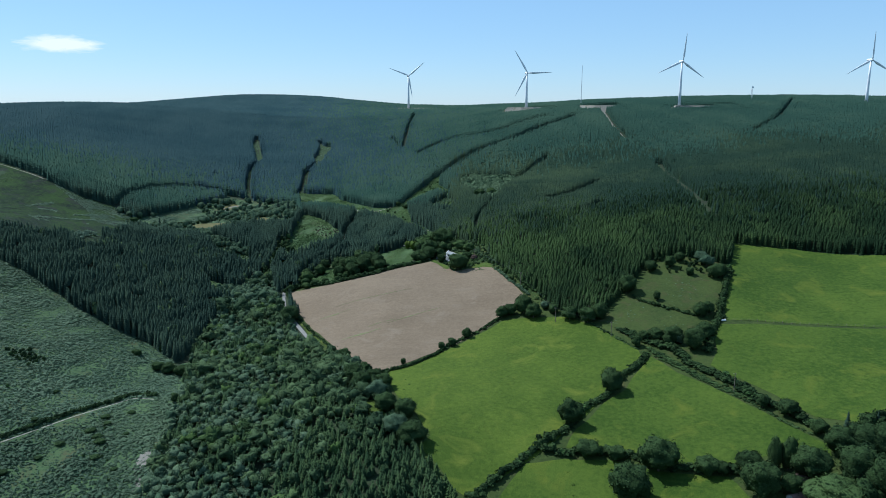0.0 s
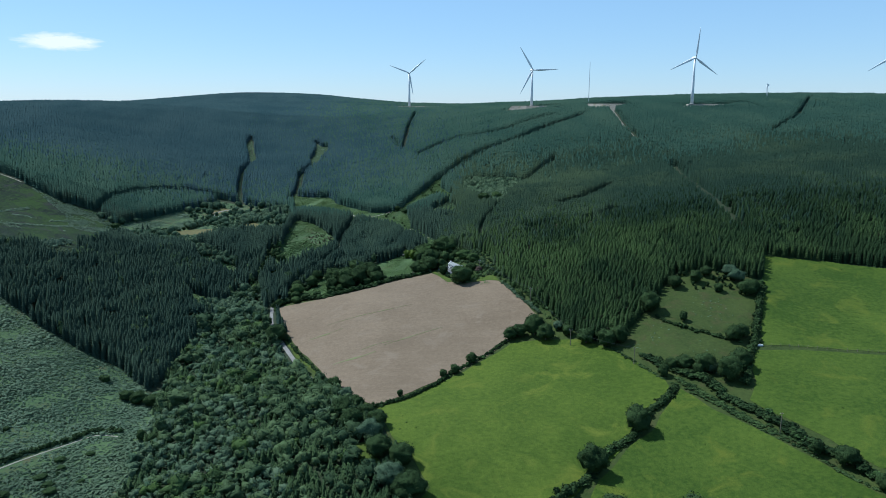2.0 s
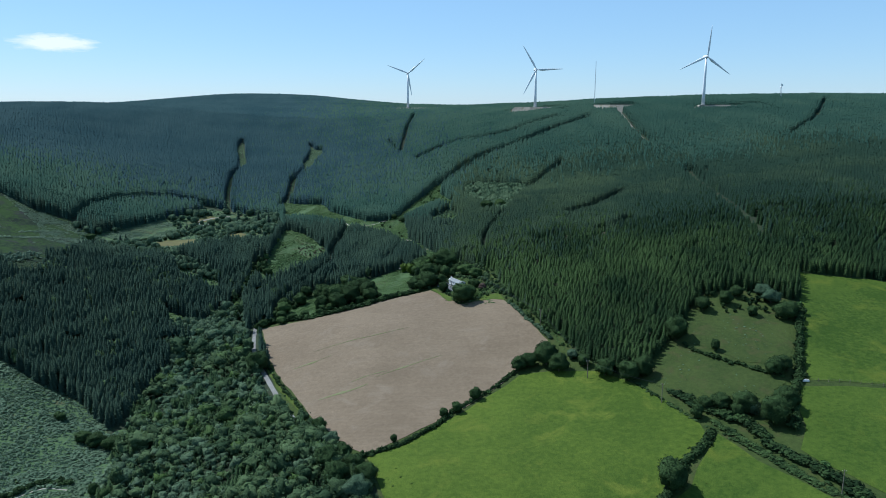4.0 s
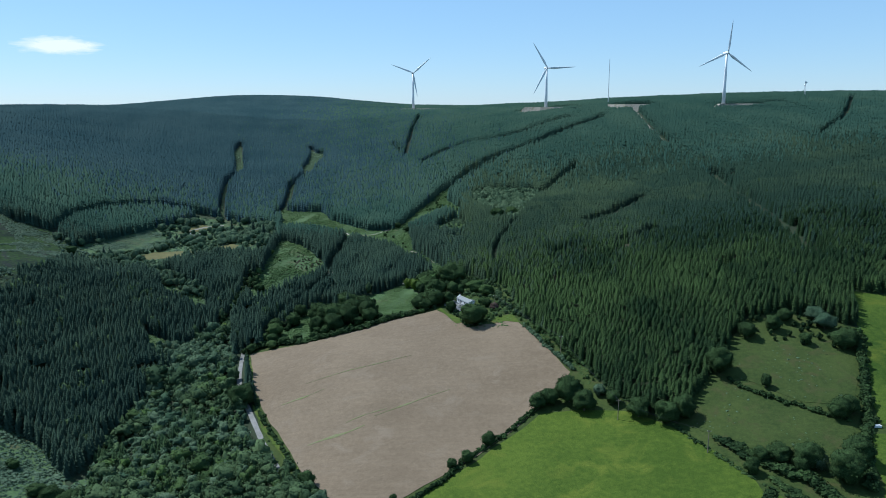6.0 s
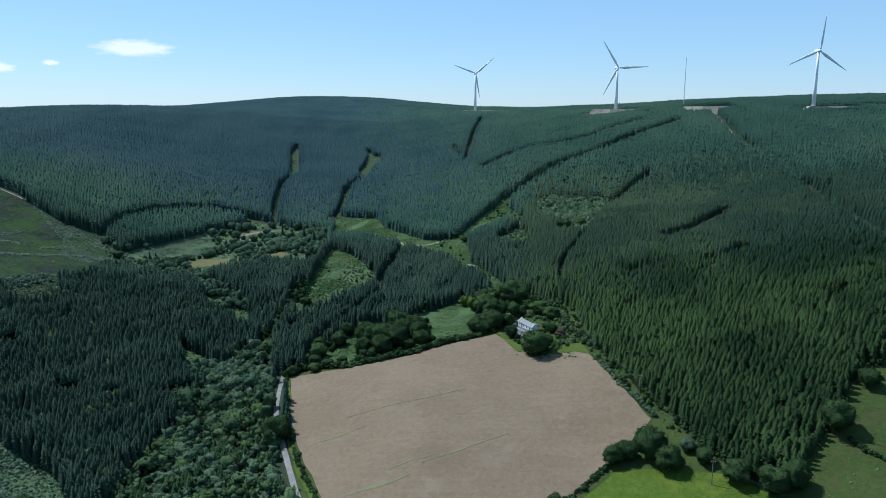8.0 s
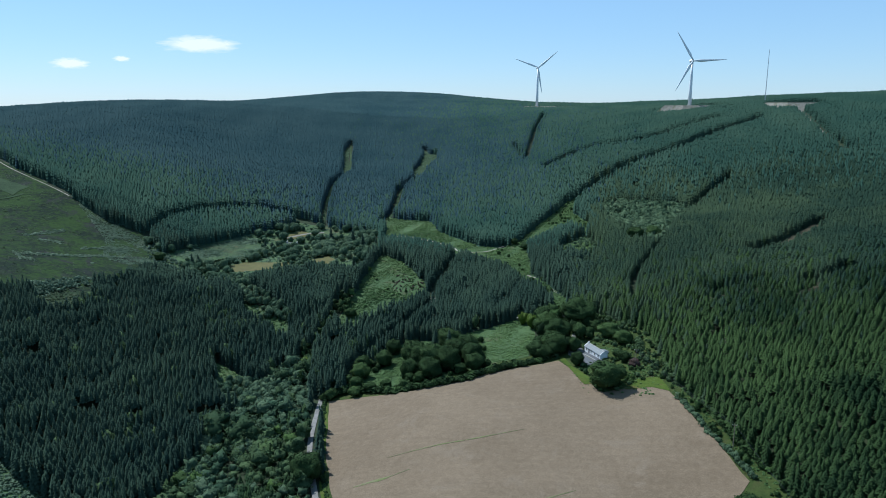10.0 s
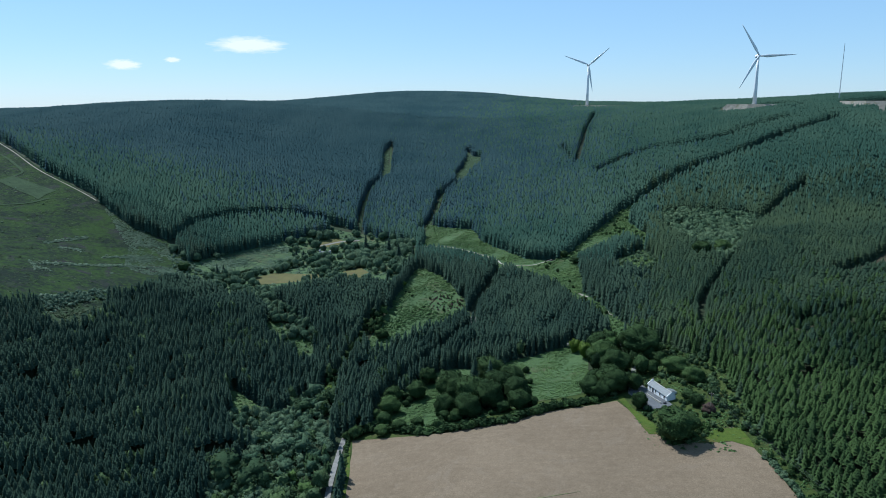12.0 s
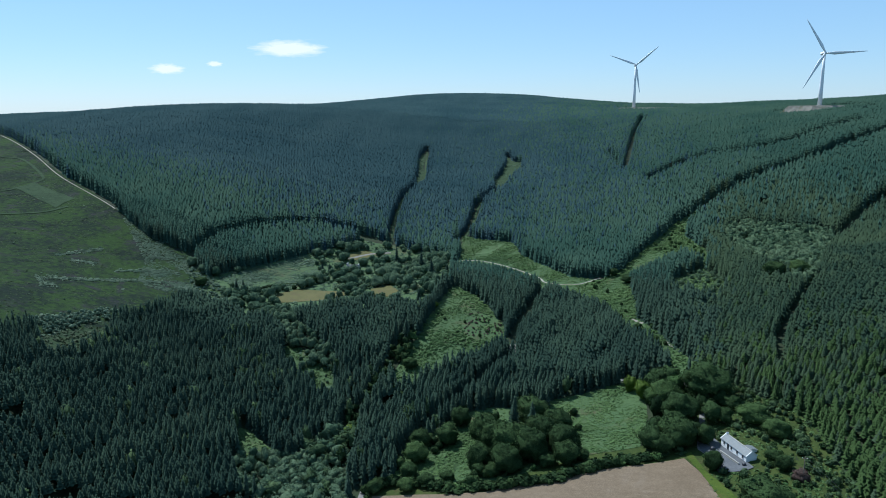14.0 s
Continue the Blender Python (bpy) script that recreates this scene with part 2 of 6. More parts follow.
# smaller swells of the valley on a 90 m lattice, rows from south to north
SWELL_X, SWELL_Y, SWELL_R = (-320, 90), (270, 90), 70.0
SWELLS = [
    (0.7, 7.7, 2.2, 33.3, 4.8, -0.0, -6.2),
    (-14.4, 4.0, -11.0, -2.5, -7.3, 0.8, -11.7),
    (14.0, -3.6, -20.2, 19.7, -11.8, 19.3, -14.5),
    (-0.2, -9.4, -8.8, -16.3, -1.9, -2.5, 5.7),
    (-9.9, -7.6, 16.2, -13.0, 18.2, -5.2, 7.6),
    (11.2, -19.9, -7.0, -3.6, -7.0, -3.5, -3.4),
]
# heights far off, to close the view
FAR_RISES = [(-2600, 3600, 420, 62), (-3100, 3000, 300, 50), (2600, 3300, 500, 40)]


def height(x, y):
    x, y = np.asarray(x, float), np.asarray(y, float)
    z = np.full(np.broadcast(x, y).shape, BASE)
    for cx, cy, r, a in HILLS + FAR_RISES:
        z = z + a * np.exp(-((x - cx) ** 2 + (y - cy) ** 2) / (2 * r * r))
    for j, row in enumerate(SWELLS):
        for i, a in enumerate(row):
            cx, cy = SWELL_X[0] + SWELL_X[1] * i, SWELL_Y[0] + SWELL_Y[1] * j
            z = z + a * np.exp(-((x - cx) ** 2 + (y - cy) ** 2) / (2 * SWELL_R**2))
    return z


def h1(x, y):
    return float(height(x, y))


# ---- the plan: outlines in metres ----
PLOUGHED = [(-109, 475), (-70, 475), (-35, 489), (-10, 498), (-1, 478), (8, 463), (16, 466), (28, 476), (37, 449), (50, 409), (37, 390), (25, 376), (9, 358), (-10, 338), (-30, 318), (-41, 330), (-52, 349), (-50, 340), (-63, 368), (-79, 397), (-94, 429)]
PASTURE_WEST = [(-29, 316), (-10, 333), (14, 361), (34, 382), (50, 382), (68, 376), (83, 358), (97, 332), (97, 322), (86, 310), (73, 292), (57, 273), (44, 258), (28, 244), (9, 230), (4, 234), (-3, 247), (-10, 255), (-5, 262), (-11, 275), (-21, 292)]
PASTURE_MIDDLE = [(101, 323), (109, 306), (124, 283), (138, 258), (145, 243), (142, 234), (127, 242), (106, 238), (92, 239), (76, 250), (63, 253), (49, 256), (55, 267), (71, 287), (82, 296), (93, 313)]
PASTURE_SOUTH = [(32, 247), (47, 249), (65, 247), (87, 237), (104, 232), (109, 215), (100, 201), (13, 212), (20, 230)]
PASTURE_EAST_UPPER = [(191, 453), (227, 447), (273, 423), (313, 373), (262, 305), (221, 334), (179, 346), (147, 351), (159, 379), (175, 416)]
PASTURE_EAST_LOWER = [(143, 347), (178, 343), (220, 332), (260, 303), (199, 223), (170, 249), (160, 256), (149, 261), (142, 280), (125, 309), (133, 322), (137, 338)]
ROUGH_UPPER = [(122, 405), (140, 407), (159, 396), (155, 379), (145, 362), (128, 366), (110, 386)]
ROUGH_LOWER = [(92, 370), (107, 381), (124, 365), (140, 354), (133, 339), (116, 337), (98, 346), (86, 362)]
BRACKEN_SLOPE = [(-282, 431), (-256, 422), (-225, 406), (-197, 395), (-173, 387), (-151, 368), (-139, 347), (-135, 322), (-123, 286), (-122, 268), (-117, 241), (-120, 150), (-120, -260), (-520, -260), (-480, 400)]
HEATH = [(-656, 819), (-483, 717), (-387, 672), (-345, 653), (-314, 651), (-285, 630), (-266, 590), (-268, 537), (-282, 490), (-420, 400), (-760, 420), (-980, 900)]
GLADE_WEST = [(-278, 501), (-274, 540), (-254, 522), (-257, 487)]
VALLEY = [(-285, 631), (-272, 664), (-255, 708), (-234, 750), (-207, 750), (-177, 738), (-151, 708), (-135, 651), (-136, 603), (-153, 604), (-180, 600), (-210, 582), (-220, 576), (-246, 602)]
MEADOW = [(-228, 611), (-234, 628), (-226, 640), (-194, 634), (-189, 626), (-203, 617)]
BRACKEN_TRIANGLE = [(-132, 646), (-111, 630), (-94, 606), (-87, 590), (-101, 569), (-113, 557), (-124, 537), (-133, 552), (-132, 567), (-132, 587), (-132, 630)]
BRACKEN_STRIP = [(-161, 769), (-118, 749), (-108, 721), (-73, 680), (-53, 673), (-44, 684), (-27, 737), (-17, 758), (3, 793), (5, 785), (-9, 744), (-3, 704), (-36, 667), (-29, 619), (-36, 616), (-62, 640), (-82, 653), (-103, 663), (-142, 680)]
SCRUB = [(29, 756), (50, 746), (70, 734), (72, 711), (50, 637), (42, 627), (26, 677), (14, 723), (19, 752)]
SCRUB_SOUTH = [(-16, 662), (2, 679), (13, 638), (5, 620), (-13, 639)]
PADDOCK_NORTH = [(-63, 544), (-42, 555), (-30, 560), (-24, 547), (-22, 528), (-24, 506), (-41, 500), (-47, 520), (-53, 533)]
PADDOCK_WEST = [(-88, 528), (-83, 518), (-80, 503), (-79, 488), (-83, 483), (-94, 482), (-102, 480), (-106, 485), (-97, 499), (-92, 512), (-91, 524)]
GARDEN = [(-22, 502), (-15, 551), (-4, 557), (6, 544), (16, 534), (24, 513), (21, 493), (24, 479), (27, 459), (2, 463), (-7, 491), (-11, 500)]
WOODLAND = [(-119, 477), (-101, 440), (-76, 381), (-48, 331), (-24, 297), (-15, 277), (-12, 255), (1, 232), (7, 212), (20, 150), (-110, 150), (-117, 241), (-121, 285), (-137, 349), (-148, 395), (-150, 461), (-146, 503), (-132, 514)]
GROVE_NORTH = [(-77, 487), (-82, 516), (-81, 532), (-67, 542), (-50, 533), (-40, 500), (-58, 483)]
HOUSE_GROVE = [(-26, 553), (-20, 561), (5, 550), (3, 526), (-5, 510), (-15, 502), (-23, 504), (-21, 529)]
STREAM_BANK = [(-133, 551), (-130, 564), (-133, 587), (-140, 580), (-137, 542), (-140, 514), (-137, 500), (-126, 491), (-134, 523)]
RIDE_A = [(-264, 989), (-229, 873), (-232, 832), (-223, 787), (-211, 749)]
RIDE_B = [(-176, 984), (-157, 936), (-154, 868), (-164, 832), (-159, 783), (-161, 747)]
RIDE_C = [(-50, 1171), (-54, 1027), (-53, 890)]
RIDE_D = [(-73, 962), (-59, 906)]
RIDE_E = [(-33, 851), (-20, 873), (-5, 891), (14, 899), (40, 899), (64, 905), (86, 922), (113, 948), (136, 962)]
RIDE_F = [(4, 784), (18, 808), (34, 828), (54, 842), (80, 862), (104, 884), (129, 909), (152, 926), (170, 948)]
RIDE_G = [(73, 714), (89, 748), (104, 771), (113, 785)]
RIDE_H = [(-308, 645), (-310, 675), (-304, 694), (-293, 716), (-281, 735), (-265, 749), (-243, 755), (-211, 751)]
RIDE_I = [(-87, 592), (-85, 617), (-81, 651)]
RIDE_J = [(48, 632), (42, 616), (34, 597), (27, 577), (25, 555)]
RIDE_K = [(500, 1026), (418, 888), (356, 814)]
TRACK_HILL = [(224, 1030), (214, 932), (211, 887), (211, 854), (212, 819)]
RIDE_P = [(-83, 577), (-88, 568), (-98, 538), (-104, 521), (-109, 496)]
RIDE_Q = [(139, 642), (110, 612), (90, 592)]
RIDE_R = [(61, 546), (72, 550), (83, 555)]
RIDE_S = [(102, 544), (114, 550), (126, 562)]
RIDE_T = [(134, 470), (145, 478)]
RIDE_M = [(220, 722), (210, 660), (203, 599), (200, 556), (197, 521), (196, 495)]
RIDE_N = [(91, 598), (109, 613), (126, 637), (144, 664)]
ROAD_SOUTH = [(-114, 479), (-108, 453), (-101, 431), (-87, 401), (-75, 376), (-64, 355)]
ROAD_NORTH = [(-85, 584), (-85, 590)]
ROAD_UP = [(-84, 665), (-91, 674)]
HEATH_TRACK = [(-641, 806), (-534, 745), (-464, 704), (-387, 672)]
SLOPE_TRACK = [(-183, 265), (-176, 277), (-167, 293), (-157, 308), (-150, 317), (-141, 317)]
LANE = [(84, 361), (97, 342), (102, 330), (111, 313), (125, 288)]
FARM = [(-114, 481), (-71, 481), (-40, 501), (-9, 512), (6, 527), (33, 476), (51, 424), (66, 385), (80, 364), (92, 377), (111, 399), (127, 422), (147, 428), (175, 416), (192, 454), (227, 448), (274, 423), (326, 353), (520, 250), (520, -260), (12, -260), (12, 150), (8, 216), (3, 231), (-11, 254), (-24, 297), (-48, 329), (-78, 382)]
UPPER_SCRUB = [(123, 407), (127, 420), (146, 425), (172, 415), (163, 395), (150, 396), (139, 404)]
BROWN_PATCH = [(-115, 603), (-111, 616), (-98, 611), (-91, 599), (-101, 591), (-110, 591)]
FURZE = [(-291, 510), (-288, 526), (-284, 550), (-274, 540), (-275, 522), (-274, 506), (-277, 499)]
EAST_STRIP = [(28, 476), (38, 472), (51, 433), (59, 414), (69, 388), (58, 389), (52, 410), (41, 440)]
DARK_BUSHES = [(-223, 335), (-215, 344), (-203, 336), (-207, 327), (-216, 328)]
NORTH_BELT = [(-105, 482), (-107, 501), (-102, 514), (-96, 531), (-83, 538), (-51, 539), (-40, 500), (-74, 477)]
FURZE_BAND = [(-338, 557), (-318, 591), (-294, 629), (-278, 613), (-294, 586), (-322, 546)]
FURZE_EDGE = [(-374, 664), (-357, 661), (-324, 648), (-299, 640), (-285, 631), (-277, 611), (-287, 595), (-305, 594), (-324, 624), (-350, 645)]
HEATH_GRASS = [(-472, 667), (-469, 683), (-422, 671), (-418, 650)]
HEATH_PATH = [(-554, 729), (-530, 729), (-480, 700), (-471, 687), (-470, 664), (-473, 657)]
HEATH_PATH_SOUTH = [(-433, 621), (-418, 639), (-414, 657)]
GLADE_MIDDLE = [(-195, 566), (-189, 566), (-172, 556), (-157, 546), (-149, 527), (-158, 530), (-174, 540), (-184, 546)]
GLADE_SOUTH = [(-179, 502), (-174, 502), (-159, 495), (-149, 479), (-161, 483), (-169, 487)]
BIRCH_SOUTH = [(-169, 483), (-164, 490), (-145, 494), (-134, 495), (-124, 477), (-129, 473), (-156, 467)]
GORGE = [(-129, 239), (-134, 287), (-150, 360), (-147, 377), (-149, 456), (-142, 488), (-122, 456), (-81, 306), (-103, 237)]
GORGE_WEST = [(-146, 365), (-140, 370), (-129, 329), (-116, 284), (-109, 256), (-107, 237), (-118, 238), (-122, 268), (-123, 286), (-135, 322)]
VALLEY_BRACKEN = [(-279, 634), (-271, 662), (-254, 710), (-236, 681), (-232, 650), (-239, 628), (-248, 628), (-259, 625)]
SHED_WOOD = [(145, 238), (152, 246), (160, 250), (170, 249), (179, 239), (162, 202), (134, 209), (141, 222)]
HEATH_CORNER = [(-314, 651), (-286, 632), (-256, 617), (-220, 576), (-239, 584), (-256, 590), (-263, 586)]
GARDEN_EDGE = [(2, 555), (9, 550), (17, 539), (26, 527), (30, 513), (32, 497), (34, 483), (36, 466), (28, 465), (24, 480), (22, 501), (16, 524), (4, 542)]
CORRIDOR = [(-60, 676), (-47, 659), (-35, 631), (-26, 612), (-16, 594), (-8, 577), (1, 557), (-3, 556), (-13, 561), (-23, 584), (-36, 605), (-53, 640)]
SOUTH_GROUND = [(-121, -260), (13, -260), (13, 152), (-121, 152)]
MEADOW_EAST = [(-179, 637), (-170, 644), (-159, 632), (-161, 622), (-171, 623)]
MEADOW_NORTH = [(-236, 718), (-224, 735), (-215, 731), (-220, 718), (-229, 711)]
EDGE_STRIP = [(-65, 362), (-53, 346), (-40, 324), (-31, 306), (-24, 295), (-28, 293), (-42, 312), (-60, 343)]
DARK_SLOPE = [(-165, 278), (-161, 291), (-146, 286), (-135, 269), (-138, 258), (-153, 264)]
BIRCH_PATCH = [(-232, 598), (-212, 596), (-187, 577), (-160, 557), (-158, 547), (-175, 554), (-197, 569)]
VERGE_NORTH = [(-10, 501), (-8, 502), (-4, 489), (3, 477), (6, 471), (1, 470), (-5, 486)]
VERGE_EAST = [(16, 465), (22, 474), (30, 475), (33, 462), (26, 466)]
VERGE_WEST = [(-110, 474), (-103, 457), (-91, 420), (-75, 385), (-60, 360), (-46, 334), (-51, 339), (-65, 365), (-77, 385), (-90, 412), (-99, 437)]
YARD = [(-6, 507.5), (-3.4, 508.6), (-0.5, 510.8), (2.2, 505.5), (5.2, 499.7), (8, 495.4), (9.6, 492.2), (6.9, 490), (1.6, 489), (-1, 492.4), (-3.1, 499.7), (-5, 502.7)]
WEST_VERGE = [(-36, 286), (-31, 288), (-22, 271), (-24, 269), (-31, 274)]
STREAM_GRAVEL = [(-125, 258), (-126, 267), (-123, 270), (-121, 263), (-121, 254), (-116, 241), (-120, 244)]
HEDGE_BROWN_SOUTH = [(-31, 317), (-18, 325), (-5, 340), (4, 354), (17, 368), (31, 384), (39, 392)]
HEDGE_PASTURES = [(99, 324), (92, 315), (83, 307), (73, 292), (63, 284), (52, 269), (41, 259), (32, 250), (23, 242), (14, 233), (7, 227)]
HEDGE_SOUTH = [(40, 254), (48, 252), (57, 253), (64, 251), (72, 250), (81, 242), (90, 239), (100, 238), (107, 234)]
HEDGE_LANE_WEST = [(80, 364), (87, 350), (97, 331), (103, 322), (111, 309), (118, 296), (126, 283), (134, 268), (138, 258), (144, 249)]
HEDGE_LANE_EAST = [(94, 351), (104, 336), (113, 327), (118, 310), (128, 294), (134, 279), (141, 268), (146, 255)]
HEDGE_ROUGH = [(108, 383), (114, 374), (127, 363), (133, 358), (139, 354)]
HEDGE_ROUGH_EAST = [(172, 412), (162, 389), (151, 367), (144, 352), (136, 339), (128, 320)]
HEDGE_NORTH = [(-113, 479), (-100, 484), (-79, 479), (-55, 482), (-36, 493), (-17, 501)]
HEDGE_WEST = [(-112, 478), (-96, 430), (-80, 395), (-66, 370), (-50, 339)]
HEDGE_EAST = [(35, 459), (41, 438), (47, 421), (51, 410)]
HEDGE_EAST_INNER = [(42, 459), (50, 427), (56, 413)]
FENCE_EAST = [(147, 350), (163, 348), (179, 344), (200, 340), (220, 333), (245, 316)]
VALLEY_DITCH = [(-251, 630), (-240, 644), (-227, 656), (-211, 663)]
RIDE_TOP_A = [(-268, 985), (-258, 966), (-247, 929), (-229, 884), (-226, 863), (-236, 870), (-248, 914), (-261, 950)]
RIDE_TOP_B = [(-176, 986), (-167, 968), (-155, 961), (-148, 921), (-152, 898), (-152, 871), (-160, 868), (-168, 895), (-167, 924)]
MOOR_LINES = [[(-331, 558), (-326, 568), (-320, 576), (-314, 586), (-307, 596), (-296, 606)], [(-358, 591), (-355, 605), (-351, 618)], [(-347, 591), (-342, 596), (-337, 597)], [(-288, 507), (-288, 519), (-285, 532), (-282, 551)], [(-322, 600), (-316, 610), (-306, 618)]]
PADDOCK_SIDE = [(-26, 498), (-18, 498), (-18, 542), (-26, 542)]
SLOPE_BANK = [(-185, 268), (-178, 280), (-169, 296), (-158, 311), (-152, 321), (-142, 321)]
GREEN_HOLLOW = [(3, 790), (-11, 763), (6, 712), (13, 676), (2, 679), (-15, 713), (-27, 726), (-14, 767)]
WOOD_GLADE = [(-159, 450), (-152, 448), (-150, 432), (-148, 419), (-146, 404), (-151, 405), (-154, 422), (-157, 437)]
HOUSE_LANE = [(-34, 562), (-29, 562), (-20, 562), (-13, 560), (-8, 549), (-4, 536), (-4, 518), (-5, 504), (-1, 500)]
VALLEY_TRACK = [(-234, 710), (-227, 718), (-219, 729), (-206, 736)]
VALLEY_TRACK_EAST = [(-186, 739), (-169, 727), (-152, 713), (-132, 709), (-91, 676), (-82, 665), (-65, 665), (-53, 676)]
STREAK_A = [(-76, 407), (-70, 409), (-66, 410), (-58, 414)]
STREAK_B = [(-57, 371), (-50, 374), (-42, 377), (-36, 381)]
STREAK_C = [(-33, 387), (-22, 393), (-10, 400), (-2, 404)]
STREAK_D = [(-68, 422), (-51, 427), (-38, 430), (-20, 436)]
STREAK_E = [(-44, 384), (-38, 388), (-28, 392)]
TRACK_BIT_NORTH = [(-36, 623), (-31, 616), (-27, 612)]
TRACK_BIT_SOUTH = [(-17, 592), (-12, 584), (-8, 579)]
# east, north, height, width, kind
FARM_TREES = [(75.8, 295.8, 11, 10.5, 0), (53.3, 271.2, 11, 10, 0), (80.8, 239.6, 13, 14, 0), (66.4, 226.7, 14, 15, 0), (12.4, 363.5, 5.5, 5, 0), (4.3, 352.6, 4.8, 5, 0), (-20.1, 327.8, 3.6, 2.6, 0), (-31, 318.2, 2.2, 1.6, 0), (118.9, 376.6, 5.5, 4, 0), (122.6, 325.2, 11, 11, 0), (130.5, 333.7, 9, 10, 0), (136.3, 355.8, 8, 8, 0), (140.7, 358.3, 7, 7, 0), (112, 331.9, 6, 6, 0), (117.2, 332.4, 6, 6, 1), (105.6, 339.2, 5, 5, 0), (97.2, 333.4, 4, 3.6, 0), (133.2, 271.7, 6, 5, 0), (140.4, 264.6, 7, 9, 0)]
# east, north, height, width, kind
SCRUB_TREES = [(124.5, 409.1, 7, 8, 0), (136.8, 412.7, 7, 7, 0), (144.7, 419.7, 6, 7, 0), (145.6, 401.9, 5, 5, 0), (159.4, 413.9, 7, 9, 1), (159.7, 399.3, 8, 10, 0), (158.6, 421.7, 6, 8, 1), (165.2, 403.3, 6, 6, 0), (105.5, 388.9, 11, 11, 0)]
# east, north, height, width, kind
LANE_TREES = [(120.6, 232.8, 13, 5, 4), (125, 231.8, 13, 6, 4), (110.3, 220.3, 14, 13, 0), (111.5, 232.8, 9, 10, 0), (97.2, 235.6, 7, 9, 0), (120.1, 219.3, 8, 8, 0), (102.2, 234.7, 5, 6, 0), (130.2, 225.4, 12, 13, 0), (131.5, 211.9, 9, 18, 5), (146.7, 235.5, 11, 12, 0), (154.6, 235.7, 11, 14, 0), (159.1, 232.4, 12, 12, 0), (144.5, 221.3, 12, 14, 0), (149, 213.3, 12, 13, 0), (155.9, 249.9, 8, 4, 3), (165.3, 246.8, 8, 4, 3), (145.5, 250, 6, 7, 0), (56.5, 251, 6.5, 10, 0), (66.9, 248.3, 5.5, 8, 0)]
# east, north, height, width, kind
CORNER_TREES = [(46.2, 388.1, 11, 11, 0), (50.8, 380.8, 9, 9, 0), (33.3, 386, 7, 7, 0), (38.1, 388.3, 7, 8, 0), (45.2, 393.1, 8, 8, 0), (58.3, 389.5, 5, 5, 1), (62.4, 382.1, 6, 6, 0), (78.6, 365.9, 9, 10, 0), (69.8, 371.9, 8, 9, 0), (85.1, 366.8, 9, 9, 0), (101.9, 339.5, 5, 6, 0), (107.9, 338.4, 6, 8, 0), (96.9, 334, 6, 5, 0), (115.1, 334.1, 8, 10, 0)]
# east, north, height, width, kind
EDGE_TREES = [(-37.5, 298.5, 9, 10, 0), (-29.5, 291, 8, 9, 1), (-25, 278.8, 8, 10, 0), (-16, 274, 8, 10, 0), (-12.4, 258, 9, 12, 0), (-19.6, 263.8, 8, 11, 1), (-43, 311.1, 8, 9, 0), (-95.4, 413.7, 11, 12, 0), (-113.9, 488.6, 5, 6, 0), (-1.2, 348.7, 4, 4, 0), (-51.2, 341.8, 6, 6, 0), (-43.7, 327.7, 6, 6, 1), (-38.1, 317.3, 6, 7, 0), (-32.5, 308.1, 6, 7, 0), (-27.3, 300.1, 7, 8, 0)]
# east, north, height, width, kind
SLOPE_BUSHES = [(-154, 295, 2.0, 4.5, 0), (-155, 283, 1.8, 5, 0), (-147, 275, 2.2, 5, 0), (-144, 264, 1.8, 4.5, 0), (-162, 271, 1.6, 4.2, 0), (-165, 260, 1.4, 3.4, 0), (-145, 301, 1.8, 3.6, 0), (-184, 310, 1.6, 2.8, 0), (-173, 370, 3.0, 3.6, 0), (-180, 284, 1.6, 4.0, 0), (-139, 282, 1.5, 3.0, 0), (-172, 248, 2.0, 4.0, 0), (-133, 257, 1.4, 3.0, 0), (-151, 290, 1.6, 4.0, 0), (-150, 279, 1.7, 4.4, 0)]
SLOPE_TREES = [(-147.1, 352, 6, 8, 0), (-154.1, 354.4, 5, 7, 0), (-139.6, 349.7, 6, 8, 0), (-170.6, 368.4, 4, 4, 0), (-162, 379.9, 4.5, 4.5, 0), (-129.5, 313.8, 5, 4, 0), (-123.3, 310.3, 5, 5, 0), (-126.7, 328.9, 5, 6, 1), (-119.5, 320.3, 6, 7, 1)]
# east, north, height, width, kind
GROVE_TREES = [(-79, 510, 12, 12, 0), (-67, 499, 13, 14, 0), (-70, 519, 14, 7.5, 3), (-58, 507, 12, 12, 0), (-49, 501, 11, 11, 0), (-47, 493, 8.5, 9, 0), (-66, 488, 10, 11, 0), (-76, 492, 9, 9, 0), (-73, 503, 12, 12, 0), (-59, 496, 12, 12, 0), (-62, 514, 14, 8, 3), (-53, 514, 11, 11, 0), (-64.2, 524.9, 12, 13, 0), (-75, 486, 5, 5, 5), (-70, 485.6, 5, 6, 5), (-53, 492, 5, 7, 5), (-42, 496, 4, 4.5, 0), (-92, 523, 8, 8, 0), (-93, 509, 8, 9, 0), (-101, 496, 8, 9, 5), (-100, 486, 6, 7, 5), (-103, 507, 7, 8, 0), (-92, 481, 4.5, 6, 0), (-85, 483, 4, 5, 0), (-98, 478, 4.5, 6, 5), (-109, 477, 5, 6, 0)]
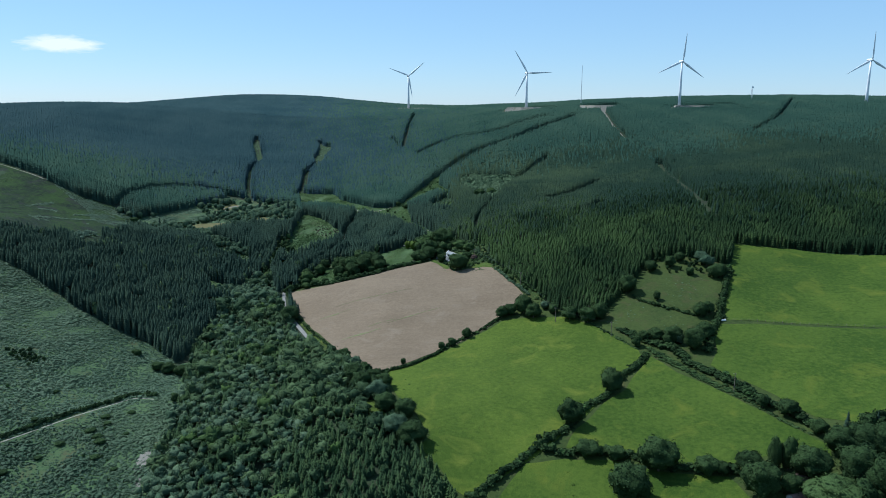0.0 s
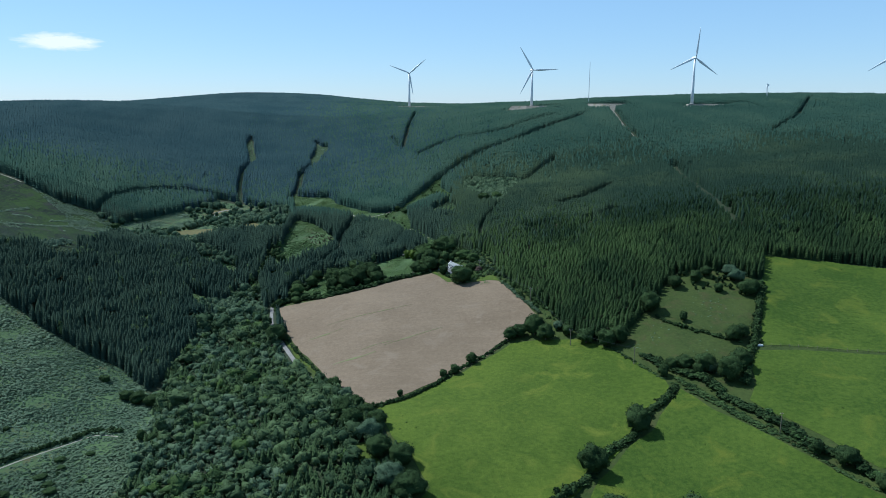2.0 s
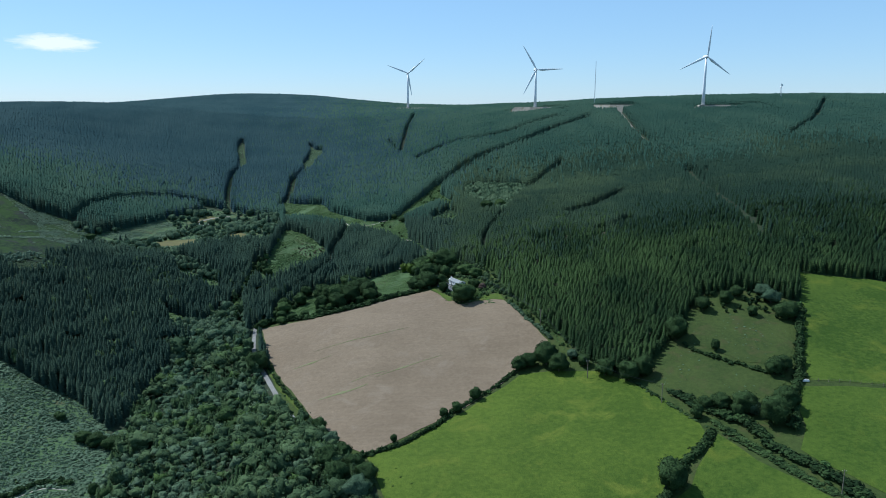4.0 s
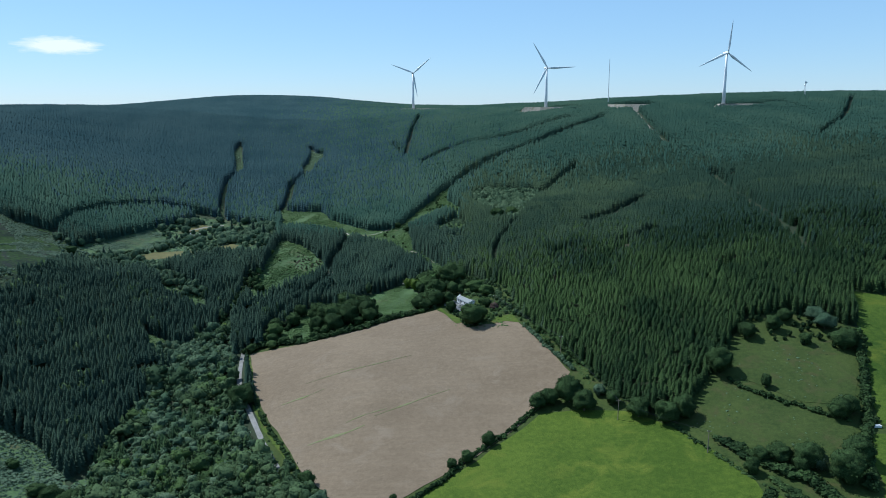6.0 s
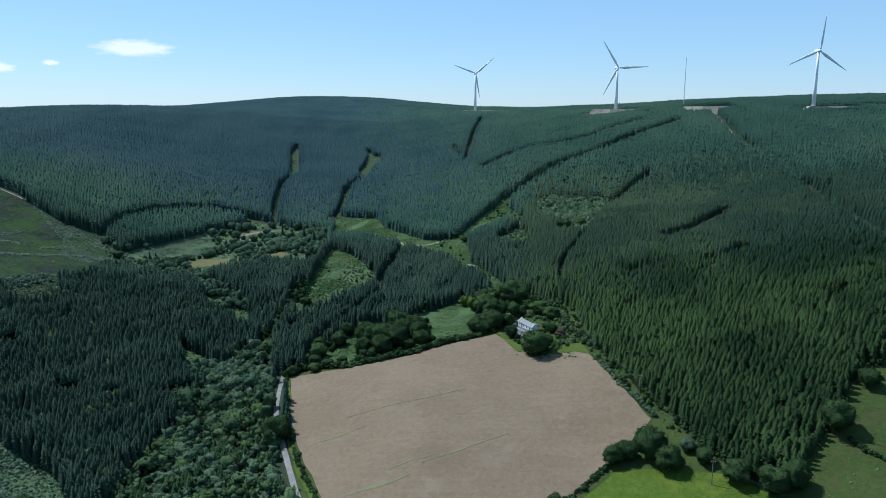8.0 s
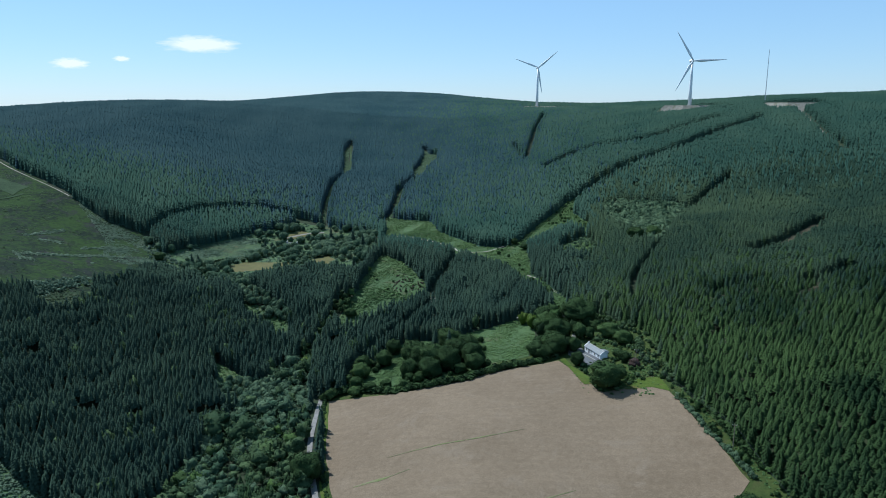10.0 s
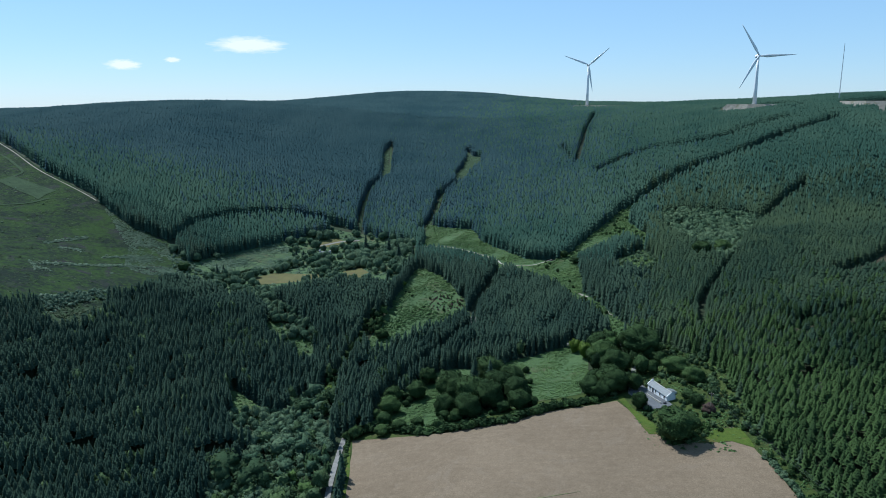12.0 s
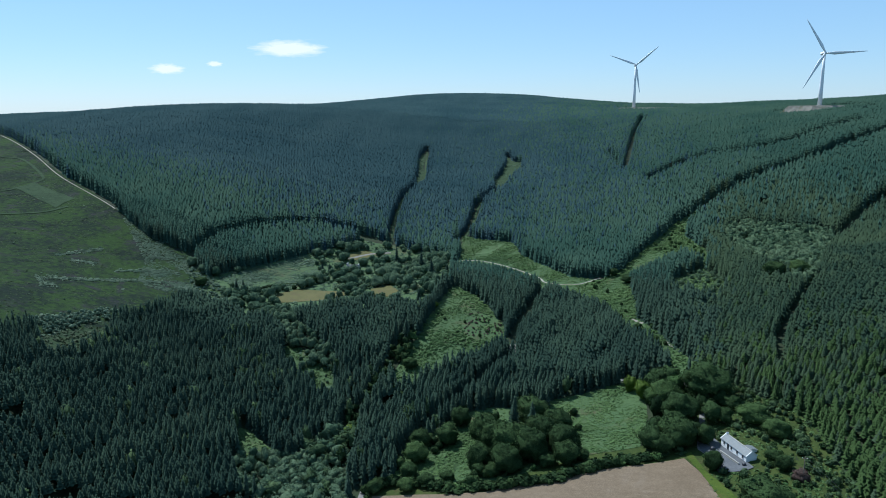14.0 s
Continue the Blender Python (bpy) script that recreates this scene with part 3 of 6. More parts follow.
# east, north, height, width, kind
HOUSE_TREES = [(-1.9, 490.6, 6.5, 6, 0), (-3.6, 507.5, 7, 6.5, 0), (-1.5, 539.8, 14, 17, 0), (-17.3, 536.3, 11, 12, 5), (-10.9, 523.8, 11, 12, 0), (-20.2, 504.2, 8, 10, 0), (-29.8, 552.3, 7, 5, 2), (-24.5, 544.9, 8, 7, 2), (12.4, 521, 7, 10, 5), (18.1, 511.4, 6, 9, 5), (6.1, 532.4, 5, 7, 0), (17.5, 491.1, 5, 5, 0), (21.2, 485.1, 4, 5, 6), (-10.8, 506.1, 10, 11, 0), (3.2, 522.2, 6, 6, 0), (15.3, 497.6, 3, 5, 0), (-17, 502.1, 7, 9, 0), (-13.4, 514.5, 9, 10, 0), (9.3, 467.4, 11.5, 14.5, 0)]
# east, north, height, width, kind
VALLEY_TREES = [(-278.7, 616.7, 6, 7.5, 0), (-257.6, 621.2, 8, 4.5, 3), (-254.4, 623.3, 7.5, 4.5, 3), (-244.8, 598.5, 6, 9, 1), (-231, 598.2, 5, 8, 1), (-288.8, 643.3, 6, 6, 1), (-300.5, 638.5, 6, 7, 1), (-224.9, 653.7, 5, 6, 0), (-233.2, 682.9, 6, 4, 3), (-226.5, 680.2, 7, 5, 3), (-196.4, 647.9, 8, 10, 1), (-216.6, 674, 6, 6, 0), (-177.3, 644.2, 6, 9, 1), (-187.6, 701.4, 14, 7, 3), (-150, 660.6, 12, 7.5, 3), (-166, 689, 12, 7.5, 3), (-229.5, 638.9, 3, 3, 0), (-289.9, 635.2, 6, 7, 1), (-259.6, 713.3, 6, 6, 1)]
# east, north, height, width, kind
VALLEY_TREES_SOUTH = [(-135.6, 579.4, 12, 8, 3), (-139.4, 575.7, 12, 8, 3), (-133.9, 586.7, 10, 7, 3), (-133, 612.6, 4, 6, 2), (-136.3, 639.7, 9, 6, 3), (-143.8, 620.9, 6, 4, 3), (-143.6, 671.5, 7, 5, 3), (-214, 705.5, 6, 7, 1), (-211.4, 729.5, 5, 7, 1), (-250.9, 709.2, 5, 6, 1), (-243.2, 713, 5, 6, 1), (-172.6, 618.6, 5, 6, 1), (-133.4, 510.5, 5, 6, 2), (-128.1, 539.6, 6, 7, 2), (-126.8, 560.8, 5, 7, 5)]
# east, north, height, width, kind
SCRUB_WOOD_TREES = [(31.9, 639, 11, 11, 0), (42.5, 642, 9, 9.5, 5), (8.1, 675.3, 4, 4, 0), (32.6, 709.7, 4, 4, 0), (-45.8, 679.7, 5, 5, 0), (-37.2, 666.9, 5, 8, 0), (55.6, 674.4, 6, 8, 1), (69.5, 713.9, 6, 7, 1)]
SHEDS = [(125.6, 225.3), (120.6, 216.2)]
RUIN = (-217.7, 697.0)
TROUGH = (146.1, 350.0)
MET_MAST = (201.7, 1060.1, 120.2, 61.5)
TURBINE_EAST = (560.8, 951.5, 182.4)
RADIO_MAST = (440.8, 1028.8, 126.8, 24.3)


# ---- tools ----
def arrays_mesh(name, V, F, mat=None, tone=None, smooth=False, normals=None):
    me = bpy.data.meshes.new(name)
    V = np.ascontiguousarray(V, dtype=np.float32)
    F = np.ascontiguousarray(F, dtype=np.int32)
    me.vertices.add(len(V))
    me.vertices.foreach_set("co", V.ravel())
    me.loops.add(F.size)
    me.loops.foreach_set("vertex_index", F.ravel())
    me.polygons.add(len(F))
    me.polygons.foreach_set("loop_start", np.arange(len(F), dtype=np.int32) * F.shape[1])
    me.polygons.foreach_set("use_smooth", np.full(len(F), smooth))
    if tone is not None:
        a = me.attributes.new("tone", "FLOAT", "POINT")
        a.data.foreach_set("value", np.ascontiguousarray(tone, dtype=np.float32))
    if normals is not None:  # soft shading over the whole crown
        me.polygons.foreach_set("use_smooth", np.full(len(F), True))
        a = me.attributes.new("custom_normal", "FLOAT_VECTOR", "POINT")
        a.data.foreach_set("vector", np.ascontiguousarray(normals, dtype=np.float32).ravel())
    me.update(calc_edges=True)
    if mat:
        me.materials.append(mat)
    return me


def part(name, bm, material, parent, label="", smooth=False):
    me = bpy.data.meshes.new(name)
    bmesh.ops.recalc_face_normals(bm, faces=bm.faces)
    for f in bm.faces:
        f.smooth = smooth
    bm.to_mesh(me)
    bm.free()
    me.materials.append(material)
    ob = new(name, me)
    ob.parent = parent
    if label:
        ob["label"] = label
    return ob


def inside(poly, x, y):
    """Which of the points lie in the outline."""
    res = np.zeros(len(x), bool)
    n = len(poly)
    for i in range(n):
        (x0, y0), (x1, y1) = poly[i], poly[(i + 1) % n]
        if y0 == y1:
            continue
        hit = ((y0 > y) != (y1 > y)) & (x < (x1 - x0) * (y - y0) / (y1 - y0) + x0)
        res ^= hit
    return res


def off_line(line, x, y):
    """The distance of the points from a line of several legs."""
    best = np.full(len(x), 1e9)
    for (x0, y0), (x1, y1) in zip(line[:-1], line[1:]):
        dx, dy = x1 - x0, y1 - y0
        t = np.clip(((x - x0) * dx + (y - y0) * dy) / (dx * dx + dy * dy), 0, 1)
        best = np.minimum(best, np.hypot(x - x0 - t * dx, y - y0 - t * dy))
    return best


def ragged(poly, step=4.0, amount=0.9, seed=0):
    """The outline with more points and small natural wavers."""
    out = []
    n = len(poly)
    for i in range(n):
        (x0, y0), (x1, y1) = poly[i], poly[(i + 1) % n]
        k = max(1, int(math.hypot(x1 - x0, y1 - y0) / step))
        for j in range(k):
            x, y = x0 + (x1 - x0) * j / k, y0 + (y1 - y0) * j / k
            out.append((x + amount * noise.noise((x * 0.09, y * 0.09, seed)), y + amount * noise.noise((x * 0.09, y * 0.09, seed + 9.5))))
    return out


def draped(name, poly, mat, lift=0.2, cell=7.0, waver=0.9, label="", category="", kind="structure"):
    """A field or other patch of ground that follows the land."""
    bm = bmesh.new()
    pts = ragged(poly, 4.0, waver)
    f = bm.faces.new([bm.verts.new((x, y, 0)) for x, y in pts])
    xs, ys = [p[0] for p in pts], [p[1] for p in pts]
    for lo, hi, axis in ((min(xs), max(xs), 0), (min(ys), max(ys), 1)):
        c = math.floor(lo / cell) * cell + cell
        while c < hi:
            co, no = ((c, 0, 0), (1, 0, 0)) if axis == 0 else ((0, c, 0), (0, 1, 0))
            bmesh.ops.bisect_plane(bm, geom=bm.verts[:] + bm.edges[:] + bm.faces[:], plane_co=co, plane_no=no)
            c += cell
    V = np.array([v.co[:] for v in bm.verts])
    Z = height(V[:, 0], V[:, 1]) + lift
    for v, z in zip(bm.verts, Z):
        v.co.z = z
    bmesh.ops.triangulate(bm, faces=bm.faces[:])
    bmesh.ops.recalc_face_normals(bm, faces=bm.faces)
    if sum(f.normal.z for f in bm.faces) < 0:
        bmesh.ops.reverse_faces(bm, faces=bm.faces)
    me = bpy.data.meshes.new(name)
    for f in bm.faces:
        f.smooth = True
    bm.to_mesh(me)
    bm.free()
    me.materials.append(mat)
    return tagged(new(name, me), label, category, kind=kind)


def smooth_line(line, step=3.0):
    """A line through the points, rounded off."""
    P = [Vector((*p, 0)) for p in line]
    P = [2 * P[0] - P[1]] + P + [2 * P[-1] - P[-2]]
    out = []
    for i in range(1, len(P) - 2):
        k = max(2, int((P[i + 1] - P[i]).length / step))
        for j in range(k):
            t = j / k
            a, b, c, d = P[i - 1], P[i], P[i + 1], P[i + 2]
            out.append(0.5 * ((2 * b) + (c - a) * t + (2 * a - 5 * b + 4 * c - d) * t**2 + (3 * b - a - 3 * c + d) * t**3))
    out.append(P[-2])
    return [(p.x, p.y) for p in out]


def ribbon(name, line, width, mat, lift=0.3, label="", category="", wander=0.15, taper=False):
    """A road or track, draped along a line, with a slight crown."""
    L = smooth_line(line, 2.5)
    V, F = [], []
    for i, (x, y) in enumerate(L):
        a, b = L[max(0, i - 1)], L[min(len(L) - 1, i + 1)]
        d = Vector((b[0] - a[0], b[1] - a[1])).normalized()
        w = width / 2 * (1 + wander * noise.noise((x * 0.2, y * 0.2, 3)))
        if taper:
            w *= 0.15 + 0.85 * math.sin(3.14159 * i / (len(L) - 1)) * (0.6 + 0.8 * noise.noise((x * 0.5, y * 0.5, 9)))
        for s, up in ((-1, 0), (-0.4, 0.06), (0.4, 0.06), (1, 0)):
            px, py = x + d.y * w * s, y - d.x * w * s
            V.append((px, py, h1(px, py) + lift + up))
        if i:
            for k in range(3):
                F.append((4 * i - 4 + k, 4 * i - 3 + k, 4 * i + 1 + k, 4 * i + k))
    return tagged(new(name, arrays_mesh(name, V, F, mat, smooth=True)), label, category, kind="structure")


# ---- plants: unit shapes, one metre tall ----
def unit(a):
    return a / np.maximum(np.linalg.norm(a, axis=-1, keepdims=True), 1e-9)


def outward(V, F, N):
    """Every face turned to the side on which its crown's soft normals point."""
    g = np.cross(V[F[:, 1]] - V[F[:, 0]], V[F[:, 2]] - V[F[:, 0]])
    turn = (g * N[F].sum(1)).sum(1) < 0
    F = F.copy()
    F[turn] = F[turn][:, ::-1]
    return F


def conifer_shape(rnd, whorls, points, width=0.34, low=0.4, ragged_=0.3, power=0.8, inner=0.62):
    """A spruce: whorls of drooping branches, each a ragged star round the stem, narrowing to a pointed leader."""
    V, F, N = [], [], []
    lean = rnd.uniform(-0.025, 0.025, 2)

    def put(x, y, z, nx_, ny_, nz_):
        V.append((x + lean[0] * z, y + lean[1] * z, z))
        N.append((nx_, ny_, nz_))
        return len(V) - 1

    a0 = rnd.uniform(0, 6.28)
    for w in range(whorls):
        f0, f1 = w / whorls, (w + 1) / whorls
        top = 1.0 - (1 - low) * max(0.0, f0 - 0.35 / whorls) ** 1.1
        at = 1.0 - (1 - low) * f1**1.1
        r = width * ((1 - at) / (1 - low)) ** power
        tip = put(rnd.normal(0, 0.01), rnd.normal(0, 0.01), top, *rnd.normal(0, 0.1, 2), 1.0)
        ring = []
        for p in range(2 * points):
            a = a0 + 1.7 * w + 3.14159 * (p + rnd.uniform(-0.3, 0.3)) / points
            q = r * (rnd.uniform(0.85, 1.15 + ragged_ * 0.5) if p % 2 == 0 else inner + rnd.uniform(-0.12, 0.1))
            z = at + (rnd.uniform(-0.5, 0.15) if p % 2 == 0 else rnd.uniform(0.0, 0.5)) * (1 - low) / whorls * 0.8
            n = rnd.normal(0, 0.1, 3)
            ring.append(put(q * math.cos(a), q * math.sin(a), z, 0.5 * math.cos(a) + n[0], 0.5 * math.sin(a) + n[1], 0.86 + n[2]))
        for p in range(2 * points):
            F.append((tip, ring[p], ring[(p + 1) % (2 * points)]))
    V, F, N = np.array(V), np.array(F), unit(np.array(N))
    return V, outward(V, F, N), N


ICO = {}


def ico(level=1):
    if level not in ICO:
        bm = bmesh.new()
        bmesh.ops.create_icosphere(bm, subdivisions=level, radius=1)
        ICO[level] = np.array([v.co[:] for v in bm.verts]), np.array([[v.index for v in f.verts] for f in bm.faces])
        bm.free()
    return ICO[level]


def leafy_shape(rnd, cards, size=0.05, spread=0.42, low=0.04, lobes=0.22, fine=0.1, deep=-0.75, core=2):
    """A broad crown: billows of foliage on a lobed body, covered with small leaf sprays that follow its swell."""
    seed = rnd.uniform(0, 90)
    mid, up = (1 + low) / 2, (1 - low) / 2

    def reach(d):
        v = Vector(d)
        billow = 0.45 - abs(noise.noise(v * 2.7 + Vector((0, seed, 0)))) * 1.6
        return 1 - lobes * 0.5 + lobes * 1.5 * noise.noise(v * 1.5 + Vector((seed, 0, 0))) + fine * (1.2 * billow + 0.7 * (0.4 - abs(noise.noise(v * 6.1 + Vector((seed, seed, 0)))) * 1.5))

    iv, jf = ico(core)
    rc = np.array([reach(d) for d in iv])
    body = iv * (0.93 * rc * rnd.uniform(0.94, 1.02, len(iv)))[:, None]
    g = np.cross(body[jf[:, 1]] - body[jf[:, 0]], body[jf[:, 2]] - body[jf[:, 0]])
    bn = np.zeros_like(body)
    for c in range(3):
        np.add.at(bn, jf[:, c], g)
    bn = unit(unit(bn) + 0.25 * iv)
    d = unit(rnd.normal(size=(cards * 2, 3)))
    d = d[d[:, 2] > deep][:cards]
    n = len(d)
    near = np.argmax(d @ iv.T, axis=1)
    dn = unit(bn[near] + rnd.normal(0, 0.32, (n, 3)))
    rd = np.array([reach(q) for q in d]) * rnd.uniform(0.9, 1.0, n)
    p = d * rd[:, None]
    u = unit(np.cross(dn, rnd.normal(size=(n, 3))))
    w = np.cross(dn, u) + dn * rnd.uniform(-0.4, 0.4, (n, 1))
    s = size / spread * rnd.uniform(0.6, 1.35, (n, 1))
    quad = np.stack([p - u * s - w * s * 0.5, p + u * s * 0.4 - w * s, p + u * s + w * s * 0.6, p - u * s * 0.5 + w * s], 1).reshape(-1, 3)
    V = np.concatenate([body, quad]) * np.array((spread, spread, up)) + np.array((0, 0, mid))
    N = unit(np.concatenate([bn, np.repeat(dn, 4, axis=0)]) / np.array((spread, spread, up)))
    q = len(body) + 4 * np.arange(n)[:, None]
    V[:, 2] = np.maximum(V[:, 2], -0.05)
    return V, outward(V, np.concatenate([jf, q + np.array((0, 1, 2)), q + np.array((0, 2, 3))]), N), N


def bracken_shape(rnd, fronds=7):
    V, F, N = [], [], []
    for k in range(fronds):
        a = 6.283 * k / fronds + rnd.uniform(-0.3, 0.3)
        w, l, t = rnd.uniform(0.3, 0.5), rnd.uniform(0.7, 1.1), rnd.uniform(0.5, 1.0)
        c, s = math.cos(a), math.sin(a)
        i = len(V)
        V += [(-0.1 * c, -0.1 * s, 0.75 * t + 0.2), (0.6 * l * c - w * s, 0.6 * l * s + w * c, t), (1.1 * l * c, 1.1 * l * s, 0.25 * t), (0.6 * l * c + w * s, 0.6 * l * s - w * c, t)]
        n = rnd.normal(0, 0.15, 2)
        N += [(n[0], n[1], 1.0), (0.35 * c - 0.2 * s, 0.35 * s + 0.2 * c, 0.9), (0.8 * c, 0.8 * s, 0.6), (0.35 * c + 0.2 * s, 0.35 * s - 0.2 * c, 0.9)]
        F += [(i, i + 3, i + 2), (i, i + 2, i + 1)]
    V, F, N = np.array(V), np.array(F), unit(np.array(N))
    return V, outward(V, F, N), N


def planted(name, shapes, x, y, tall, wide, mat, rnd, sink=0.3, tone=None, label="", category="", kind="stuff", base=None):
    """Many plants as one mesh: each a turned and scaled copy of one of the shapes."""
    n = len(x)
    z = height(x, y) - sink if base is None else base
    pick = rnd.integers(0, len(shapes), n)
    turn = rnd.uniform(0, 6.283, n)
    tone = rnd.uniform(0, 1, n) if tone is None else tone
    Vs, Fs, Ts, Ns = [], [], [], []
    off = 0
    for k, (sv, sf, sn) in enumerate(shapes):
        i = np.where(pick == k)[0]
        if not len(i):
            continue
        c, s = np.cos(turn[i])[:, None], np.sin(turn[i])[:, None]
        X = (sv[None, :, 0] * c - sv[None, :, 1] * s) * wide[i][:, None] + x[i][:, None]
        Y = (sv[None, :, 0] * s + sv[None, :, 1] * c) * wide[i][:, None] + y[i][:, None]
        Z = sv[None, :, 2] * tall[i][:, None] + z[i][:, None]
        Vs.append(np.stack([X, Y, Z], -1).reshape(-1, 3))
        Fs.append((sf[None] + (off + np.arange(len(i)) * len(sv))[:, None, None]).reshape(-1, 3))
        Ts.append(np.repeat(tone[i], len(sv)))
        flat = (tall[i] / np.maximum(wide[i], 1e-3))[:, None]
        Ns.append(unit(np.stack([(sn[None, :, 0] * c - sn[None, :, 1] * s) * flat, (sn[None, :, 0] * s + sn[None, :, 1] * c) * flat, sn[None, :, 2] + 0 * flat], -1)).reshape(-1, 3))
        off += len(i) * len(sv)
    if not Vs:
        return None
    ob = new(name, arrays_mesh(name, np.concatenate(Vs), np.concatenate(Fs), mat, np.concatenate(Ts), normals=np.concatenate(Ns)))
    return tagged(ob, label, category, kind=kind)


def scatter(rnd, x0, x1, y0, y1, step, jitter=0.42):
    """Points on a jittered lattice."""
    gx, gy = np.meshgrid(np.arange(x0, x1, step), np.arange(y0, y1, step * 0.9))
    gx = gx + (np.arange(gx.shape[0]) % 2)[:, None] * step * 0.5
    x = (gx + rnd.uniform(-jitter, jitter, gx.shape) * step).ravel()
    y = (gy + rnd.uniform(-jitter, jitter, gy.shape) * step).ravel()
    return x, y


def within(poly, rnd, step, jitter=0.42):
    a = np.array(poly)
    x, y = scatter(rnd, a[:, 0].min(), a[:, 0].max(), a[:, 1].min(), a[:, 1].max(), step, jitter)
    k = inside(poly, x, y)
    return x[k], y[k]


def wave(x, y, scale, seed=0.0):
    """Smooth noise for many points at once, about -1 to 1."""
    v = np.zeros(len(x))
    r = np.random.default_rng(int(seed * 10) + 5)
    for k in range(9):
        a, p = r.uniform(0, 6.28), r.uniform(0, 6.28)
        f = scale * r.uniform(0.5, 2.2)
        v += np.sin((x * math.cos(a) + y * math.sin(a)) * f + p)
    return v / 4.0


# ---- the ground: one sheet to the horizon ----
def axis(lo, hi, step, far_lo, far_hi):
    a = list(np.arange(lo, hi + 1, step))
    s = step
    while a[-1] < far_hi:
        s *= 1.12
        a.append(a[-1] + s)
    s = step
    while a[0] > far_lo:
        s *= 1.12
        a.insert(0, a[0] - s)
    return np.array(a)


gx, gy = np.meshgrid(axis(-560, 420, 7, -4300, 4300), axis(160, 1120, 7, -2500, 4300))
gz = height(gx, gy)
ny, nx = gx.shape
gi = (np.arange(ny - 1)[:, None] * nx + np.arange(nx - 1)[None]).ravel()
ground = new("ground", arrays_mesh("ground", np.stack([gx.ravel(), gy.ravel(), gz.ravel()], 1), np.stack([gi, gi + 1, gi + nx + 1, gi + nx], 1), M_FLOOR, smooth=True))
tagged(ground, "rolling hill ground of dark forest floor and moss", "ground", kind="structure")

# ---- fields ----
draped("field_margins", FARM, M_ROUGH, 0.1, label="rough grassy margins between the fields", category="grass")
draped("ploughed_field", PLOUGHED, M_SOIL, 0.25, label="bare brown harvested field with faint wheel lines", category="field")
for n_, p_, l_ in (("pasture", PASTURE_WEST, "bright green grazed pasture sloping between hedges"), ("pasture", PASTURE_MIDDLE, "green grazed pasture framed by hedges"),
                   ("pasture", PASTURE_SOUTH, "green pasture below a hedge with trees"), ("pasture", PASTURE_EAST_UPPER, "broad green hill pasture below dark forest"),
                   ("pasture", PASTURE_EAST_LOWER, "broad green hill pasture beside a hedged lane")):
    draped(n_, p_, M_PASTURE_WEST if p_ is PASTURE_WEST else M_PASTURE, 0.22, label=l_, category="field")
for p_ in (ROUGH_UPPER, ROUGH_LOWER):
    draped("rough_field", p_, M_ROUGH, 0.22, label="small olive green field of rough grass", category="field")
draped("bracken_hillside", BRACKEN_SLOPE, M_BRACKEN_GROUND, 0.22, label="steep hillside overgrown with pale green bracken", category="hillside")
draped("heath", HEATH, M_HEATH, 0.25, 9.0, label="open heather moor with grassy patches", category="heath")
draped("clearing", GLADE_WEST, M_HEATH_GRASS, 0.22, label="small glade of rough grass among spruces", category="clearing")
for p_, l_ in ((BRACKEN_TRIANGLE, "bracken clearing between spruce blocks"), (BRACKEN_STRIP, "bracken strip along a forest track"),
               (GLADE_MIDDLE, "narrow grassy glade in the spruces"), (GORGE_WEST, "bracken and grass above a stream"), (HEATH_CORNER, "rough corner of the moor with furze"), (CORRIDOR, "bracken corridor along a forest track"), (NORTH_BELT, "shady grass under a grove"), (GLADE_SOUTH, "narrow grassy glade in the spruces"), (VALLEY, "overgrown valley floor with bushes"), (PADDOCK_WEST, "small overgrown paddock behind a hedge")):
    draped("clearing", p_, M_BRACKEN_GROUND, 0.22, label=l_, category="clearing")
draped("clearing", WOOD_GLADE, M_VERGE, 0.3, label="bright grassy glade beside the stream", category="clearing")
for p_ in (SCRUB_SOUTH, RIDE_TOP_A, RIDE_TOP_B):
    draped("clearing", p_, M_HEATH_GRASS, 0.42, label="small bracken clearing among conifers", category="clearing")
draped("clearing", GREEN_HOLLOW, M_BRACKEN_GROUND, 0.22, label="green hollow of fern at the forest edge", category="clearing")
draped("clearing", SCRUB, M_BRACKEN_GROUND, 0.22, label="scrubby clearing in the forest", category="clearing")
draped("rough_ground", SOUTH_GROUND, M_ROUGH, 0.15, 9.0, label="rough grass beyond the wood", category="grass")
for p_ in (MEADOW_EAST, MEADOW_NORTH):
    draped("meadow", p_, M_MEADOW, 0.4, label="small patch of dry yellowish grass", category="meadow")
draped("meadow", MEADOW, M_MEADOW, 0.4, label="dry yellowish meadow beside the spruces", category="meadow")
draped("paddock", PADDOCK_NORTH, M_BRACKEN_GROUND, 0.22, label="green paddock of tall grass and bracken", category="field")
draped("garden_strip", GARDEN_EDGE, M_ROUGH, 0.2, label="overgrown strip behind the cottage", category="garden")
draped("garden_ground", GARDEN, M_ROUGH, 0.2, label="rough grassy garden round the cottage", category="garden")
ribbon("lane", ROAD_SOUTH, 2.1, M_ROAD, label="narrow pale grey lane beside the field", category="road")
ribbon("heath_track", HEATH_TRACK, 1.0, M_PAD, label="pale stony track along the forest edge", category="track")
ribbon("slope_track", SLOPE_TRACK, 0.7, M_PAD, label="stony track cut into the bracken hillside", category="track")
ribbon("hill_track", TRACK_HILL, 3.4, M_TRACK, label="pale gravel track climbing to the ridge", category="track")

